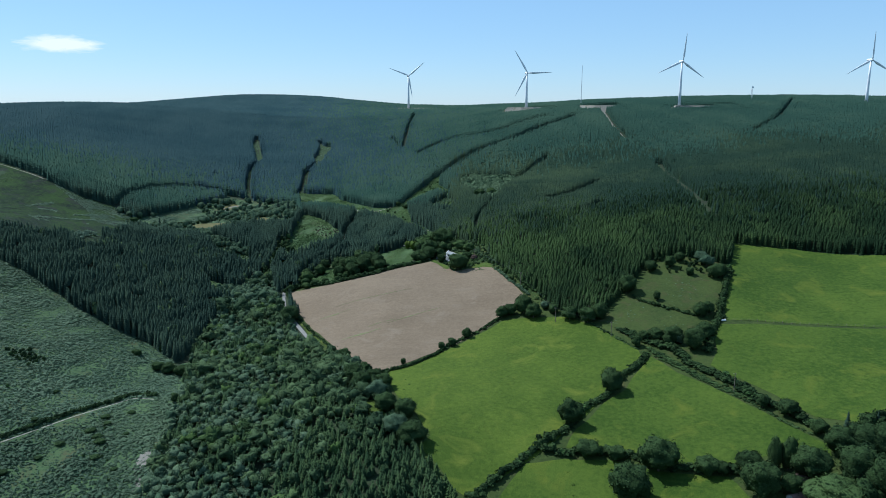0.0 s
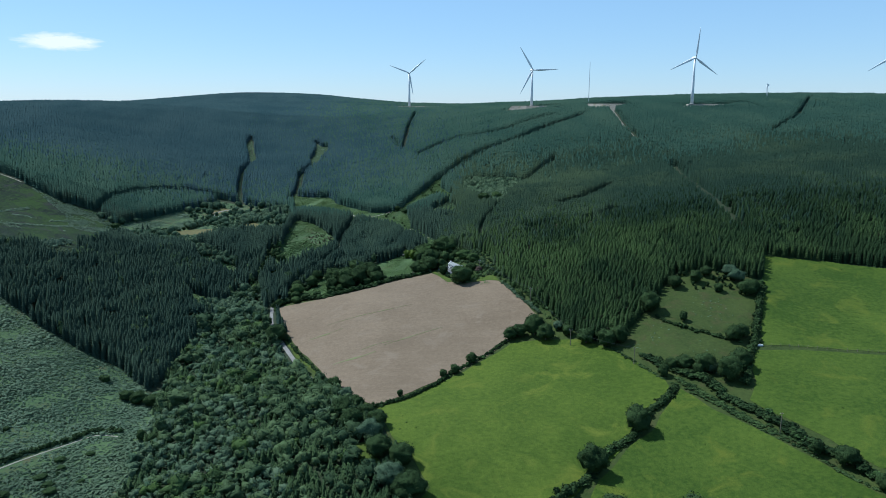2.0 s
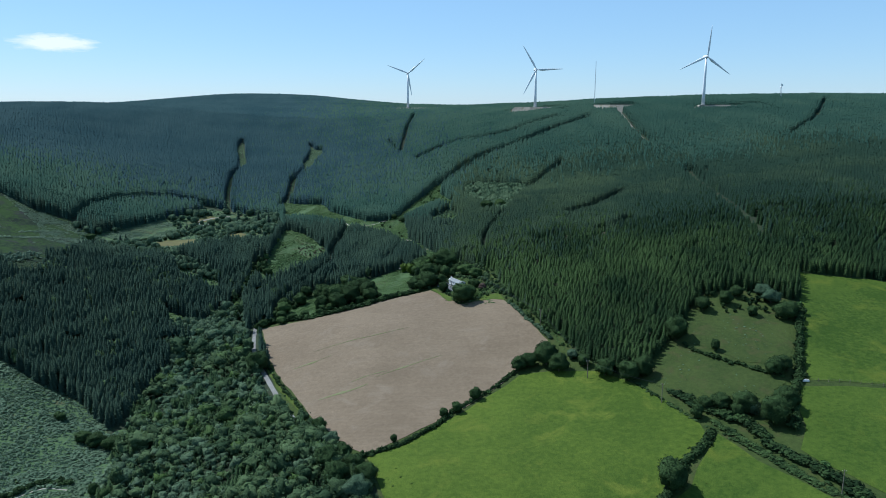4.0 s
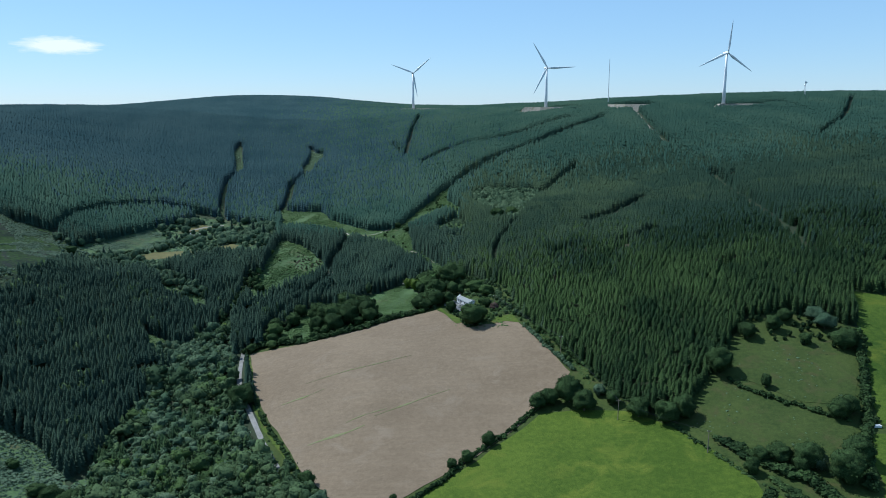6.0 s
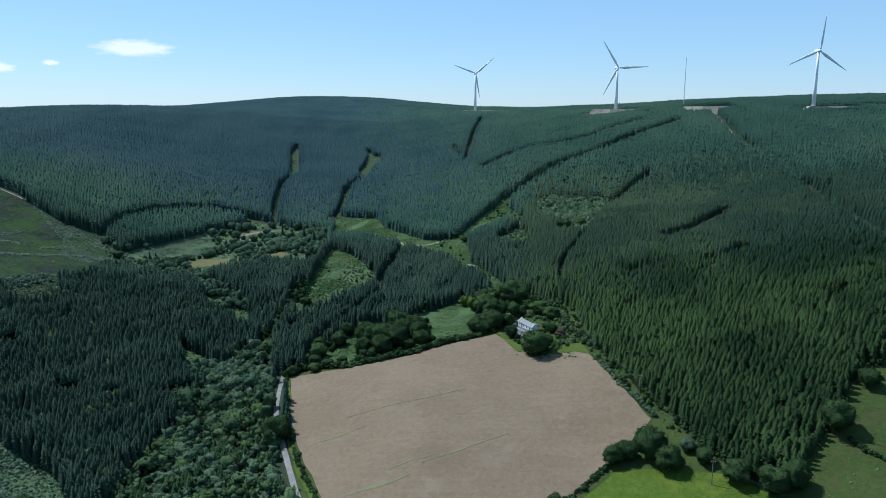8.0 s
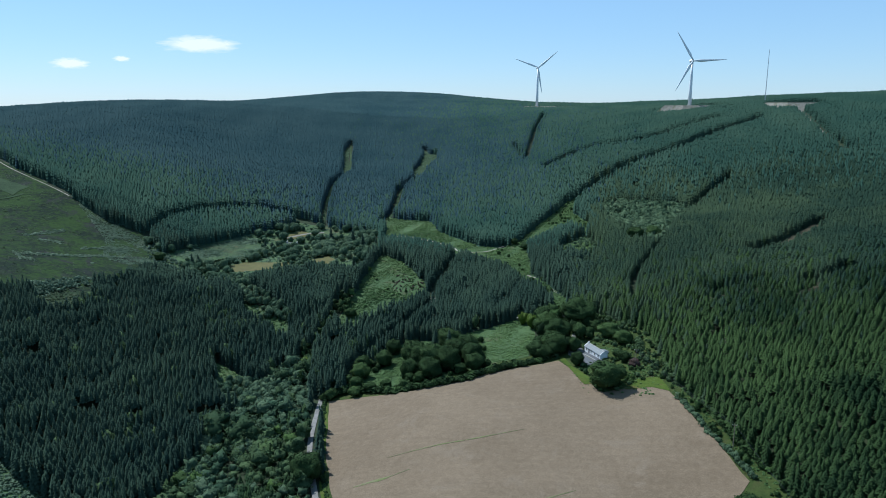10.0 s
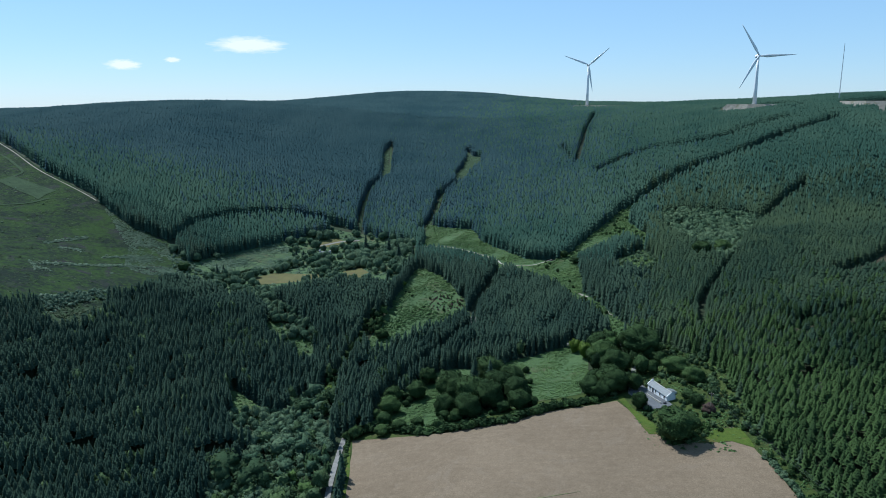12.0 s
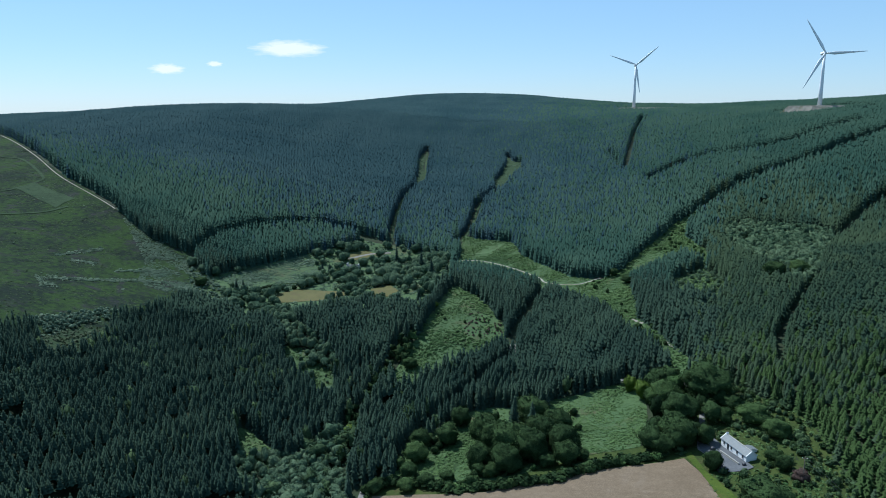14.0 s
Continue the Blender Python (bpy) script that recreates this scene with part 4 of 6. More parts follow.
ribbon("house_lane", HOUSE_LANE, 1.9, M_ROAD, label="narrow grey lane leading to the cottage", category="road")
ribbon("valley_track", VALLEY_TRACK, 2.6, M_TRACK, 0.45, label="pale stony track beside the ruin", category="track")
for p_ in (VALLEY_TRACK_EAST, TRACK_BIT_NORTH, TRACK_BIT_SOUTH):
    ribbon("forest_track", p_, 1.2, M_PAD, label="pale gravel forest track", category="track")
ribbon("lane_north", ROAD_NORTH, 4.0, M_ROAD, 0.35, label="short stretch of pale lane between spruces", category="road")
ribbon("hill_path", RIDE_M, 2.6, M_RIDE, 0.35, label="faint pale path through the young conifers", category="track", wander=0.5)
ribbon("farm_lane", HEDGE_LANE_EAST[:2] + LANE[2:], 2.4, M_ROUGH, 0.25, label="grassy lane between two hedges", category="lane")
draped("heath_grass", HEATH_GRASS, M_HEATH_GRASS, 0.5, 9.0, 1.5, label="mown paler patch on the moor", category="heath")
for p_ in (HEATH_PATH, HEATH_PATH_SOUTH):
    ribbon("heath_path", p_, 2.2, M_HEATH_GRASS, 0.55, label="faint grassy path across the moor", category="track", wander=0.5)
for p_, w_ in ((RIDE_N, 7.0), (RIDE_R, 4.0), (RIDE_S, 5.0), (RIDE_T, 4.0)):
    ribbon("felled_strip", p_, w_, M_BRASH, 0.4, label="narrow felled strip with brown brash among conifers", category="clearing", wander=0.5)
for p_ in (RIDE_A, RIDE_B, RIDE_F):
    ribbon("ride_grass", p_, 2.0, M_RIDE, 0.4, label="grassy firebreak between spruce blocks", category="grass", wander=0.6)
for p_ in (VERGE_NORTH, VERGE_EAST, VERGE_WEST, WEST_VERGE):
    draped("verge", p_, M_VERGE, 0.36, label="strip of lush bright green grass", category="verge")
draped("yard", YARD, M_GRAVEL, 0.45, 4.0, 0.3, label="grey gravel yard before the cottage", category="yard")
draped("stream_gravel", STREAM_GRAVEL, M_TRACK, 0.4, 4.0, label="pale gravel along a stream bed", category="gravel")
for p_, w_ in ((STREAK_A, 2.0), (STREAK_B, 2.4), (STREAK_C, 1.2), (STREAK_D, 0.9), (STREAK_E, 1.2)):
    ribbon("weed_streak", p_, w_, M_WEEDS, 0.3, label="faint green streak of weeds in the field", category="weeds", wander=0.8, taper=True)
PAD_OUTLINES = [[(-84, 1268), (-50, 1262), (-8, 1266), (4, 1276), (-20, 1288), (-80, 1286)], [(92, 1050), (112, 1044), (136, 1050), (146, 1060), (130, 1068), (96, 1064)],
                [(316, 974), (336, 972), (370, 979), (378, 986), (336, 989), (316, 984)], [(192, 1012), (210, 1000), (240, 1006), (250, 1034), (222, 1044), (196, 1036)]]
PAD_FRONTS = [[(-104, 1190), (18, 1190), (18, 1300), (-104, 1300)], [(76, 985), (160, 990), (160, 1064), (76, 1060)], [(300, 900), (395, 905), (395, 985), (300, 985)], [(190, 940), (246, 944), (246, 1020), (190, 1020)]]
# platform heights are set to show over the trees from the camera
PAD_TOPS = [119.6, 120.6, 123.4, 123.6]


def platform(outline, top, mat):
    """A levelled hardstanding with a sloping bank of spoil round it."""
    rim = ragged(outline, 6.0, 1.2)
    cx, cy = sum(p[0] for p in rim) / len(rim), sum(p[1] for p in rim) / len(rim)
    V = [(cx, cy, top + 0.1)] + [(x, y, top) for x, y in rim]
    for x, y in rim:
        foot = max(0.5, top - h1(x, y))
        d = Vector((x - cx, y - cy)).normalized() * foot * 1.5
        V.append((x + d.x, y + d.y, h1(x + d.x, y + d.y) - 0.6))
    n = len(rim)
    F = [(0, 1 + k, 1 + (k + 1) % n) for k in range(n)]
    for k in range(n):
        a, b = 1 + k, 1 + (k + 1) % n
        F += [(a, a + n, b), (b, a + n, b + n)]
    V, F = np.array(V), np.array(F)
    F = outward(V, F, np.tile((0.0, 0.0, 1.0), (len(V), 1)))
    return tagged(new("gravel_pad", arrays_mesh("gravel_pad", V, F, mat)), "pale gravel platform on the ridge", "gravel", kind="structure")


for p_, z_ in zip(PAD_OUTLINES, PAD_TOPS):
    platform(p_, z_, M_PAD)

# ---- the forests ----
rng = np.random.default_rng(7)
OPEN = [PLOUGHED, PASTURE_WEST, PASTURE_MIDDLE, PASTURE_SOUTH, PASTURE_EAST_UPPER, PASTURE_EAST_LOWER, ROUGH_UPPER, ROUGH_LOWER, BRACKEN_SLOPE, HEATH, GLADE_WEST, VALLEY,
        BRACKEN_TRIANGLE, BRACKEN_STRIP, SCRUB, SCRUB_SOUTH, RIDE_TOP_A, RIDE_TOP_B, PADDOCK_NORTH, PADDOCK_WEST, GARDEN, WOODLAND, GROVE_NORTH, HOUSE_GROVE, STREAM_BANK, FARM, BIRCH_PATCH, FURZE, NORTH_BELT, GLADE_MIDDLE, GLADE_SOUTH, BIRCH_SOUTH, GORGE, GORGE_WEST, HEATH_CORNER, GARDEN_EDGE, CORRIDOR, GREEN_HOLLOW, PADDOCK_SIDE] + PAD_OUTLINES
RIDES = [(RIDE_A, 3.2), (RIDE_B, 3.8), (RIDE_C, 3.0), (RIDE_D, 2.4), (RIDE_E, 5.4), (RIDE_F, 6.0), (RIDE_G, 3.8), (RIDE_H, 4.2), (RIDE_I, 2.8), (RIDE_J, 2.1), (RIDE_K, 3.0),
         (TRACK_HILL, 4.6), (RIDE_M, 4.4), (RIDE_N, 5.5), (RIDE_R, 3.6), (RIDE_S, 4.2), (RIDE_T, 3.6), (RIDE_P, 2.2), (RIDE_Q, 1.8), (ROAD_SOUTH, 3.2), (ROAD_NORTH, 3.0), (ROAD_UP, 3.0), (HEATH_TRACK, 4.0), (HOUSE_LANE, 3.0), (VALLEY_TRACK_EAST, 3.0)]


def clear_of_all(x, y):
    k = np.ones(len(x), bool)
    for p in OPEN:
        k &= ~inside(p, x, y)
    for line, w in RIDES:
        k &= off_line(line, x, y) > w
    return k


def in_view(x, y):
    """The wide wedge of land that lies ahead."""
    return (x < np.minimum(0.7 * y + 90, 0.66 * y + 150)) & (x > -np.maximum(0.68 * y, 1.1 * (y - 250)) - 90)


leafy = [leafy_shape(rng, 80, 0.045, 0.42, 0.1, 0.55, 0.3, -0.3, 2) for _ in range(12)]
fine_leafy = [leafy_shape(rng, 260, 0.04, 0.43, 0.05, 0.28, 0.18, core=2) for _ in range(4)]
bushy = [leafy_shape(rng, 40, 0.1, 0.42, 0.0, 0.3, 0.1, -0.1, 1) for _ in range(8)]
BANDS = [(180, 430, 2.3, 6, 5), (430, 560, 2.3, 5, 5), (560, 680, 2.35, 3, 5), (680, 860, 2.6, 2, 4), (860, 1150, 3.2, 2, 4), (1150, 1500, 4.4, 1, 4), (1500, 1840, 5.2, 1, 4)]
for y0, y1, step, whorls, points in BANDS:
    x, y = scatter(rng, -1500, 1300, y0, y1, step, 0.42 if y0 < 560 else 0.32)
    k = in_view(x, y)
    x, y = x[k], y[k]
    k = clear_of_all(x, y)
    k &= (y < 1250) | (x + 21 > -0.53 * (y - 278))
    k &= (y < 1150) | (x < np.maximum(640 - 2.5 * (y - 1150), 80))  # trees hidden from the camera behind the ridge are left out
    k &= ~(((x > -20) & (y < 790) & (wave(x, y, 0.17, 21) > 1.3)) | ((x < -20) & (y < 560) & (wave(x, y, 0.22, 21) > 1.05)))  # small gaps
    x, y = x[k], y[k]
    stand = wave(x, y, 0.02, 1)
    tall = ((10.0 if y0 < 800 else 9.0) + 1.0 * stand + rng.normal(0, 0.6 if y0 < 560 else 0.4, len(x)))
    uneven = (y < 620) & (x < -20)
    tall = tall + np.where(uneven, 1.7 * wave(x, y, 0.24, 20), (1.1 if y0 < 680 else 0.6) * wave(x + 0.4 * y, 1.6 * y, 0.14, 22))
    tall = tall + np.where((x > -20) & (y < 860), 0.9 * wave(x, y, 0.36, 28), 0)
    for p in PAD_FRONTS:
        tall = np.where(inside(p, x, y), tall * 0.72, tall)  # trees below the turbines lowered so the pads show from the camera
    east = (x + 9 * wave(x, y, 0.04, 9) + rng.normal(0, 5, len(x)) > -12 + 0.06 * (y - 480)) & (y + 25 * wave(x, y, 0.03, 10) + rng.normal(0, 40, len(x)) < 800)
    tall = np.where(east, tall * 0.8, tall)
    wide = 7.2 * rng.uniform(0.72 if y0 < 560 else 0.88, 1.25, len(x)) * (step / 2.4)
    shapes = [conifer_shape(rng, whorls, points, 0.24 if y0 < 680 else 0.21, 0.57 if y0 < 680 else 0.45, ragged_=0.12, power=0.85, inner=0.78 if y0 < 560 else 0.88) for _ in range(10)]
    pale = ~east & (y < 560) & (rng.random(len(x)) < 0.015 + 0.12 * (wave(x, y, 0.06, 12) > 0.85))
    if pale.any():
        planted("forest_birches", bushy, x[pale], y[pale], tall[pale] * 0.9, tall[pale] * rng.uniform(0.4, 0.6, pale.sum()), M_WOODLAND, rng, label="pale birches scattered through the spruces", category="woodland")
    # from about 650 m north the spruces take the haze-tinted colours
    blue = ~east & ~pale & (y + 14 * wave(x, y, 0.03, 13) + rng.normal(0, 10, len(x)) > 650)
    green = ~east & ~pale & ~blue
    edge = ~(clear_of_all(x, y - 5) & clear_of_all(x - 4, y - 2) & clear_of_all(x + 4, y - 2))  # full to the ground at a clearing
    clothed = [conifer_shape(rng, whorls + 3, points, 0.27, 0.02, power=0.6) for _ in range(6)]
    # past about 545 m north the larches switch to the hazed copy
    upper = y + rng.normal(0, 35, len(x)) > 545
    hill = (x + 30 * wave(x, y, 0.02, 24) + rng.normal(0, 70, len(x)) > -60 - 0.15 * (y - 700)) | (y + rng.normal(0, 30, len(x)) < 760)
    for sel, mat_, lab in ((east & ~upper, M_LARCH, "dense dark mixed conifers on the lower slope"), (east & upper, M_LARCH_HAZE, "dense young mixed conifers on the slope, tinted for haze"), (green, M_SPRUCE, "dense dark spruce plantation on the valley side"),
                           (blue & hill, M_SPRUCE_MID_HAZE, "dense spruce plantation below the turbines, lightly tinted for haze"), (blue & ~hill, M_SPRUCE_HAZE, "dense spruce plantation covering the hillside, tinted blue for haze")):
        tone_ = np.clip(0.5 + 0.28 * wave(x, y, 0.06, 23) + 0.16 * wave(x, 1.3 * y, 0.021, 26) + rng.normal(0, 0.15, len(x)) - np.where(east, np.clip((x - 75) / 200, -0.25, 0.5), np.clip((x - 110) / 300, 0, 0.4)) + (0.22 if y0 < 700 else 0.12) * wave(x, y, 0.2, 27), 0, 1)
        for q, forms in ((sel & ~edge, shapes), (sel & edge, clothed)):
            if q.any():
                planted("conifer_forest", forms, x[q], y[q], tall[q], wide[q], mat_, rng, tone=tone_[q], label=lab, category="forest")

# ---- broadleaved woods and scrub ----
def wood(name, poly, step, tall, mat_, label, share=1.0, shapes=None, category="woodland", clump=None, broad=1.0, sink=0.3):
    x, y = within(poly, rng, step)
    k = rng.random(len(x)) < share
    if clump is not None:
        k &= wave(x, y, 0.11, clump) + rng.normal(0, 0.3, len(x)) > 0.1
    k &= ~inside(MEADOW, x, y) & ~inside(MEADOW_EAST, x, y) & ~inside(MEADOW_NORTH, x, y) & ~inside(VALLEY_BRACKEN, x, y) & ~inside(PADDOCK_WEST, x, y) & ~inside(YARD, x, y) & ~inside(VERGE_NORTH, x, y) & ~inside(PLOUGHED, x, y) & (np.hypot(x - 6, y - 502) > 7.5)
    x, y = x[k], y[k]
    t = rng.uniform(*tall, len(x))
    planted(name, shapes or leafy, x, y, t, t * broad * rng.uniform(0.85, 1.2, len(x)), mat_, rng, sink, label=label, category=category)


def mixed_wood(poly, step):
    """A natural wood: oaks, grey willows and young conifers in drifts."""
    x, y = within(poly, rng, step)
    k = (off_line(ROAD_SOUTH, x, y) > 3.2) & ~inside(WEST_VERGE, x, y) & ~inside(STREAM_GRAVEL, x, y) & ~inside(WOOD_GLADE, x, y)
    x, y = x[k], y[k]
    v, u = wave(x, y, 0.09, 3), wave(x, y, 0.07, 4)
    jit = rng.normal(0, 0.7, len(x))
    young = (v + jit + np.clip(0.03 * (x + 62 - 0.12 * (y - 260)), -1.0, 1.0) > -0.05)
    willow = ~young & (u + jit - 0.006 * (x + 70) > -0.25)
    oak = ~young & ~willow
    big = rng.random(len(x)) < 0.07
    t = np.clip(rng.normal(5.4, 1.2, len(x)) + 1.2 * wave(x, y, 0.12, 14), 2.8, 9) * np.where(big, 1.4, 1)
    ash = oak & (wave(x, y, 0.13, 15) + jit > 0.45)
    oak = oak & ~ash
    planted("broadleaf_wood", leafy, x[oak], y[oak], t[oak], t[oak] * rng.uniform(0.95, 1.45, oak.sum()), M_WOODLAND, rng, label="dense dark broadleaved wood along the stream", category="woodland")
    planted("ash_wood", leafy, x[ash], y[ash], t[ash], t[ash] * rng.uniform(0.9, 1.35, ash.sum()), M_ASH, rng, label="fresh green ash and alder in the wood", category="woodland")
    t2 = t * 0.8
    planted("willow_wood", leafy, x[willow], y[willow], t2[willow], t2[willow] * rng.uniform(1.0, 1.4, willow.sum()), M_WILLOW, rng, label="grey green willows along the stream", category="woodland")
    t3 = t * 0.85
    cone = [conifer_shape(rng, 5, 5, 0.34, 0.15) for _ in range(6)]
    x3, y3, t3 = (np.concatenate([a[young] + rng.uniform(-q, q, young.sum()) for q in (0.1, 1.9, 1.9)]) for a in (x, y, t * 0.8))
    t3 = np.clip(t3, 2.5, 6.5)
    planted("young_conifers", cone, x3, y3, t3, t3 * rng.uniform(0.8, 1.1, len(t3)), M_YOUNG, rng, label="young larches and spruces among the wood", category="woodland")


mixed_wood(WOODLAND, 3.3)
wood("belt_scrub", NORTH_BELT, 4.0, (2.0, 5.0), M_LEAF, "bushy undergrowth of the grove", 0.5, shapes=fine_leafy)
wood("stream_wood", STREAM_BANK, 4.2, (3.5, 7), M_LEAF, "bushy trees along a stream")
wood("birch_wood", BIRCH_PATCH, 3.6, (3.0, 6.5), M_WILLOW, "pale birches and willows among spruces", 0.95, shapes=fine_leafy)
wood("birch_wood", BIRCH_SOUTH, 3.2, (3.0, 5.5), M_WILLOW, "pale birch thicket beside the stream", 0.95, shapes=fine_leafy)
wood("ride_scrub", [(x, y) for x, y in BRACKEN_TRIANGLE], 6.0, (0.6, 2.2), M_LEAF, "scattered bushes in the bracken clearing", 0.25, bushy, "scrub")
wood("valley_scrub", VALLEY, 4.8, (1.6, 4.2), M_SCRUB, "thickets of bushes on the valley floor", 0.6, bushy, "scrub", 3.1, broad=1.15)
wood("valley_willows", VALLEY, 5.4, (3.6, 7.4), M_WILLOW, "thickets of rounded grey willow on the valley floor", 0.9, fine_leafy, "scrub", 5.3, broad=1.1)
wood("house_grove", HOUSE_GROVE, 6.0, (6.0, 10.0), M_LEAF, "dark trees of a grove by the cottage", 0.85, shapes=fine_leafy)
wood("forest_scrub", SCRUB, 3.4, (4.6, 7.4), M_SCRUB, "dense grey green broadleaved scrub in a forest clearing", 0.95, leafy, "scrub", broad=1.05)
wood("forest_scrub", SCRUB_SOUTH, 3.0, (1.2, 3.2), M_SCRUB, "dark low bushes in a forest clearing", 0.65, bushy, "scrub", broad=1.15)
wood("hollow_bushes", GREEN_HOLLOW, 4.0, (1.0, 3.0), M_ASH, "fresh green bushes in a fern hollow", 0.45, bushy, "scrub")
wood("garden_scrub", GARDEN, 3.4, (1.0, 3.0), M_WOODLAND, "low bushes in the overgrown garden", 0.5, bushy, "scrub", broad=1.25)
wood("garden_scrub", GARDEN, 2.8, (0.8, 2.4), M_ASH, "fresh green brambles in the overgrown garden", 0.45, bushy, "scrub", broad=1.3)
wood("garden_scrub", GARDEN_EDGE, 3.0, (1.2, 4.0), M_WOODLAND, "bushes between garden and conifers", 0.8, bushy, "scrub", broad=1.1)
wood("garden_scrub", GARDEN_EDGE, 3.4, (1.0, 3.0), M_ASH, "fresh green bushes between garden and conifers", 0.6, bushy, "scrub", broad=1.1)
for p_ in (GLADE_MIDDLE, GLADE_SOUTH):
    wood("glade_bushes", p_, 4.0, (1.5, 4.5), M_WILLOW, "grey willow bushes in a narrow glade", 0.4, fine_leafy, "scrub")
wood("corridor_bushes", CORRIDOR, 4.5, (1.5, 4.0), M_LEAF, "bushes along a forest track", 0.4, bushy, "scrub")
wood("furze", HEATH_CORNER, 2.4, (0.7, 1.9), M_GORSE, "pale furze bushes at the corner of the moor", 0.6, bushy, "furze", broad=1.5, sink=-0.1)
wood("wood_edge", EDGE_STRIP, 2.8, (2.5, 4.8), M_WOODLAND, "bushy edge of the wood beside the lane", 0.9, fine_leafy)
wood("shed_wood", SHED_WOOD, 3.8, (4.0, 9.0), M_LEAF, "dense dark trees round the old sheds", 0.95, shapes=fine_leafy)
wood("field_scrub", UPPER_SCRUB, 4.2, (1.5, 3.5), M_LEAF, "thicket above the small rough field", 0.6, bushy, "scrub")
wood("furze", FURZE, 2.2, (1.2, 2.4), M_GORSE, "thick bank of pale grey green furze", 0.95, bushy, "furze", broad=1.2, sink=-0.1)
wood("dark_thicket", DARK_SLOPE, 3.0, (0.8, 1.8), M_LEAF, "dark thorn thicket on the bracken hillside", 0.4, bushy, "scrub", 4.4)
wood("field_edge_scrub", EAST_STRIP, 3.0, (1.2, 3.4), M_ASH, "scrubby bushes between field hedge and conifers", 0.55, bushy, "scrub")
wood("brash", BROWN_PATCH, 1.7, (0.5, 1.1), M_PURPLE, "low brown dead brush", 0.55, bushy, "brash", broad=1.5, sink=0.0)
wood("moor_bushes", HEATH, 12.0, (0.4, 1.0), M_GORSE, "scattered low furze tufts on the moor", 0.16, bushy, "furze", None, broad=1.7, sink=-0.1)
wood("dark_thicket", DARK_BUSHES, 2.4, (1.5, 2.6), M_LEAF, "dark thorn thicket on the bracken hillside", 0.95, bushy, "scrub")
wood("slope_bushes", BRACKEN_SLOPE, 11.0, (1.0, 2.4), M_LEAF, "scattered thorn bushes on the bracken hillside", 0.1, bushy, "scrub")

# ---- bracken and tufts ----
fronds = [bracken_shape(rng, 6) for _ in range(6)]


def bracken(poly, step, label, share=1.0, tall=(0.7, 1.3), mat_=None, keep=None, name="bracken"):
    x, y = within(poly, rng, step)
    k = rng.random(len(x)) < share
    if keep is not None:
        k &= keep(x, y)
    k &= (off_line(SLOPE_TRACK, x, y) > 1.1) & (off_line(VALLEY_TRACK_EAST, x, y) > 2.5) & (off_line(VALLEY_TRACK, x, y) > 2.5) & (~inside(BROWN_PATCH, x, y) | (rng.random(len(x)) < 0.2)) & ~inside(MEADOW, x, y) & ~inside(MEADOW_EAST, x, y) & ~inside(MEADOW_NORTH, x, y) & ~inside(YARD, x, y)
    x, y = x[k], y[k]
    t = rng.uniform(*tall, len(x)) * (1 + 0.3 * wave(x, y, 0.2, 6))
    planted(name, fronds, x, y, t, t * rng.uniform(1.0, 1.5, len(x)), mat_ or M_BRACKEN, rng, 0.1, tone=np.clip(0.5 + 0.4 * wave(x, y, 0.05, 2) + rng.normal(0, 0.12, len(x)), 0, 0.92), label=label, category="bracken")


for mat_, side_, l_ in ((M_BRACKEN, 1, "dense pale green bracken covering the hillside"), (M_BRACKEN_DARK, -1, "darker bracken below the slope track")):
    bracken(BRACKEN_SLOPE, 1.45, l_, 1.0, (0.6, 1.2), mat_, lambda x, y: (y > 205) & (x > -330) & (side_ * (44 * (y - 265) - 52 * (x + 185) + 60 * rng.normal(0, 1, len(x))) > 0))
for p_ in (PADDOCK_NORTH, PADDOCK_WEST):
    bracken(p_, 1.0, "low green bracken and fern in a paddock", 0.95, (0.36, 0.75), M_FERN)
for p_ in (NORTH_BELT, HEATH_CORNER):
    bracken(p_, 1.8, "grass and fern under bushes", 0.9, (0.5, 1.0), M_FERN)
for p_ in (BRACKEN_TRIANGLE, BRACKEN_STRIP, CORRIDOR, GREEN_HOLLOW, SCRUB_SOUTH):
    bracken(p_, 1.5, "low green bracken and fern in a clearing", 0.95, (0.5, 1.1), M_FERN)
for p_ in (RIDE_TOP_A, RIDE_TOP_B):
    bracken(p_, 1.8, "pale bracken and brash at the head of a ride", 0.7, (0.4, 0.9))
bracken(VALLEY_BRACKEN, 1.3, "pale bracken on the valley floor", 0.95, (0.4, 0.85), M_GORSE)
bracken(GORGE_WEST, 1.7, "pale bracken above the stream", 0.9, (0.5, 1.2))
bracken(WOOD_GLADE, 1.5, "fern in a bright glade", 0.6, (0.4, 0.8), M_FERN)
for p_ in (GLADE_MIDDLE, GLADE_SOUTH):
    bracken(p_, 1.7, "bracken in a narrow glade", 0.8, (0.5, 1.1), M_FERN)
for p_ in (GARDEN, GARDEN_EDGE, EAST_STRIP):
    bracken(p_, 1.3, "rank grass and fern in the garden", 0.6, (0.3, 0.7), M_FERN)
for p_ in (VALLEY, BIRCH_PATCH):
    bracken(p_, 2.2, "rank grass and bracken", 0.7, (0.4, 1.1))
for p_ in (VERGE_NORTH, VERGE_EAST, VERGE_WEST, WEST_VERGE):
    bracken(p_, 1.0, "rank grass on a field verge", 0.7, (0.2, 0.5), M_TUFT, name="grass_tufts")
bracken(GLADE_WEST, 1.5, "heather and bilberry in a small glade", 0.8, (0.4, 1.0), M_HEATHER, name="heather")
for p_ in (ROUGH_UPPER, ROUGH_LOWER):
    bracken(p_, 2.4, "tufts of rushes in rough grass", 0.5, (0.2, 0.5), M_BRACKEN, name="rush_tufts")
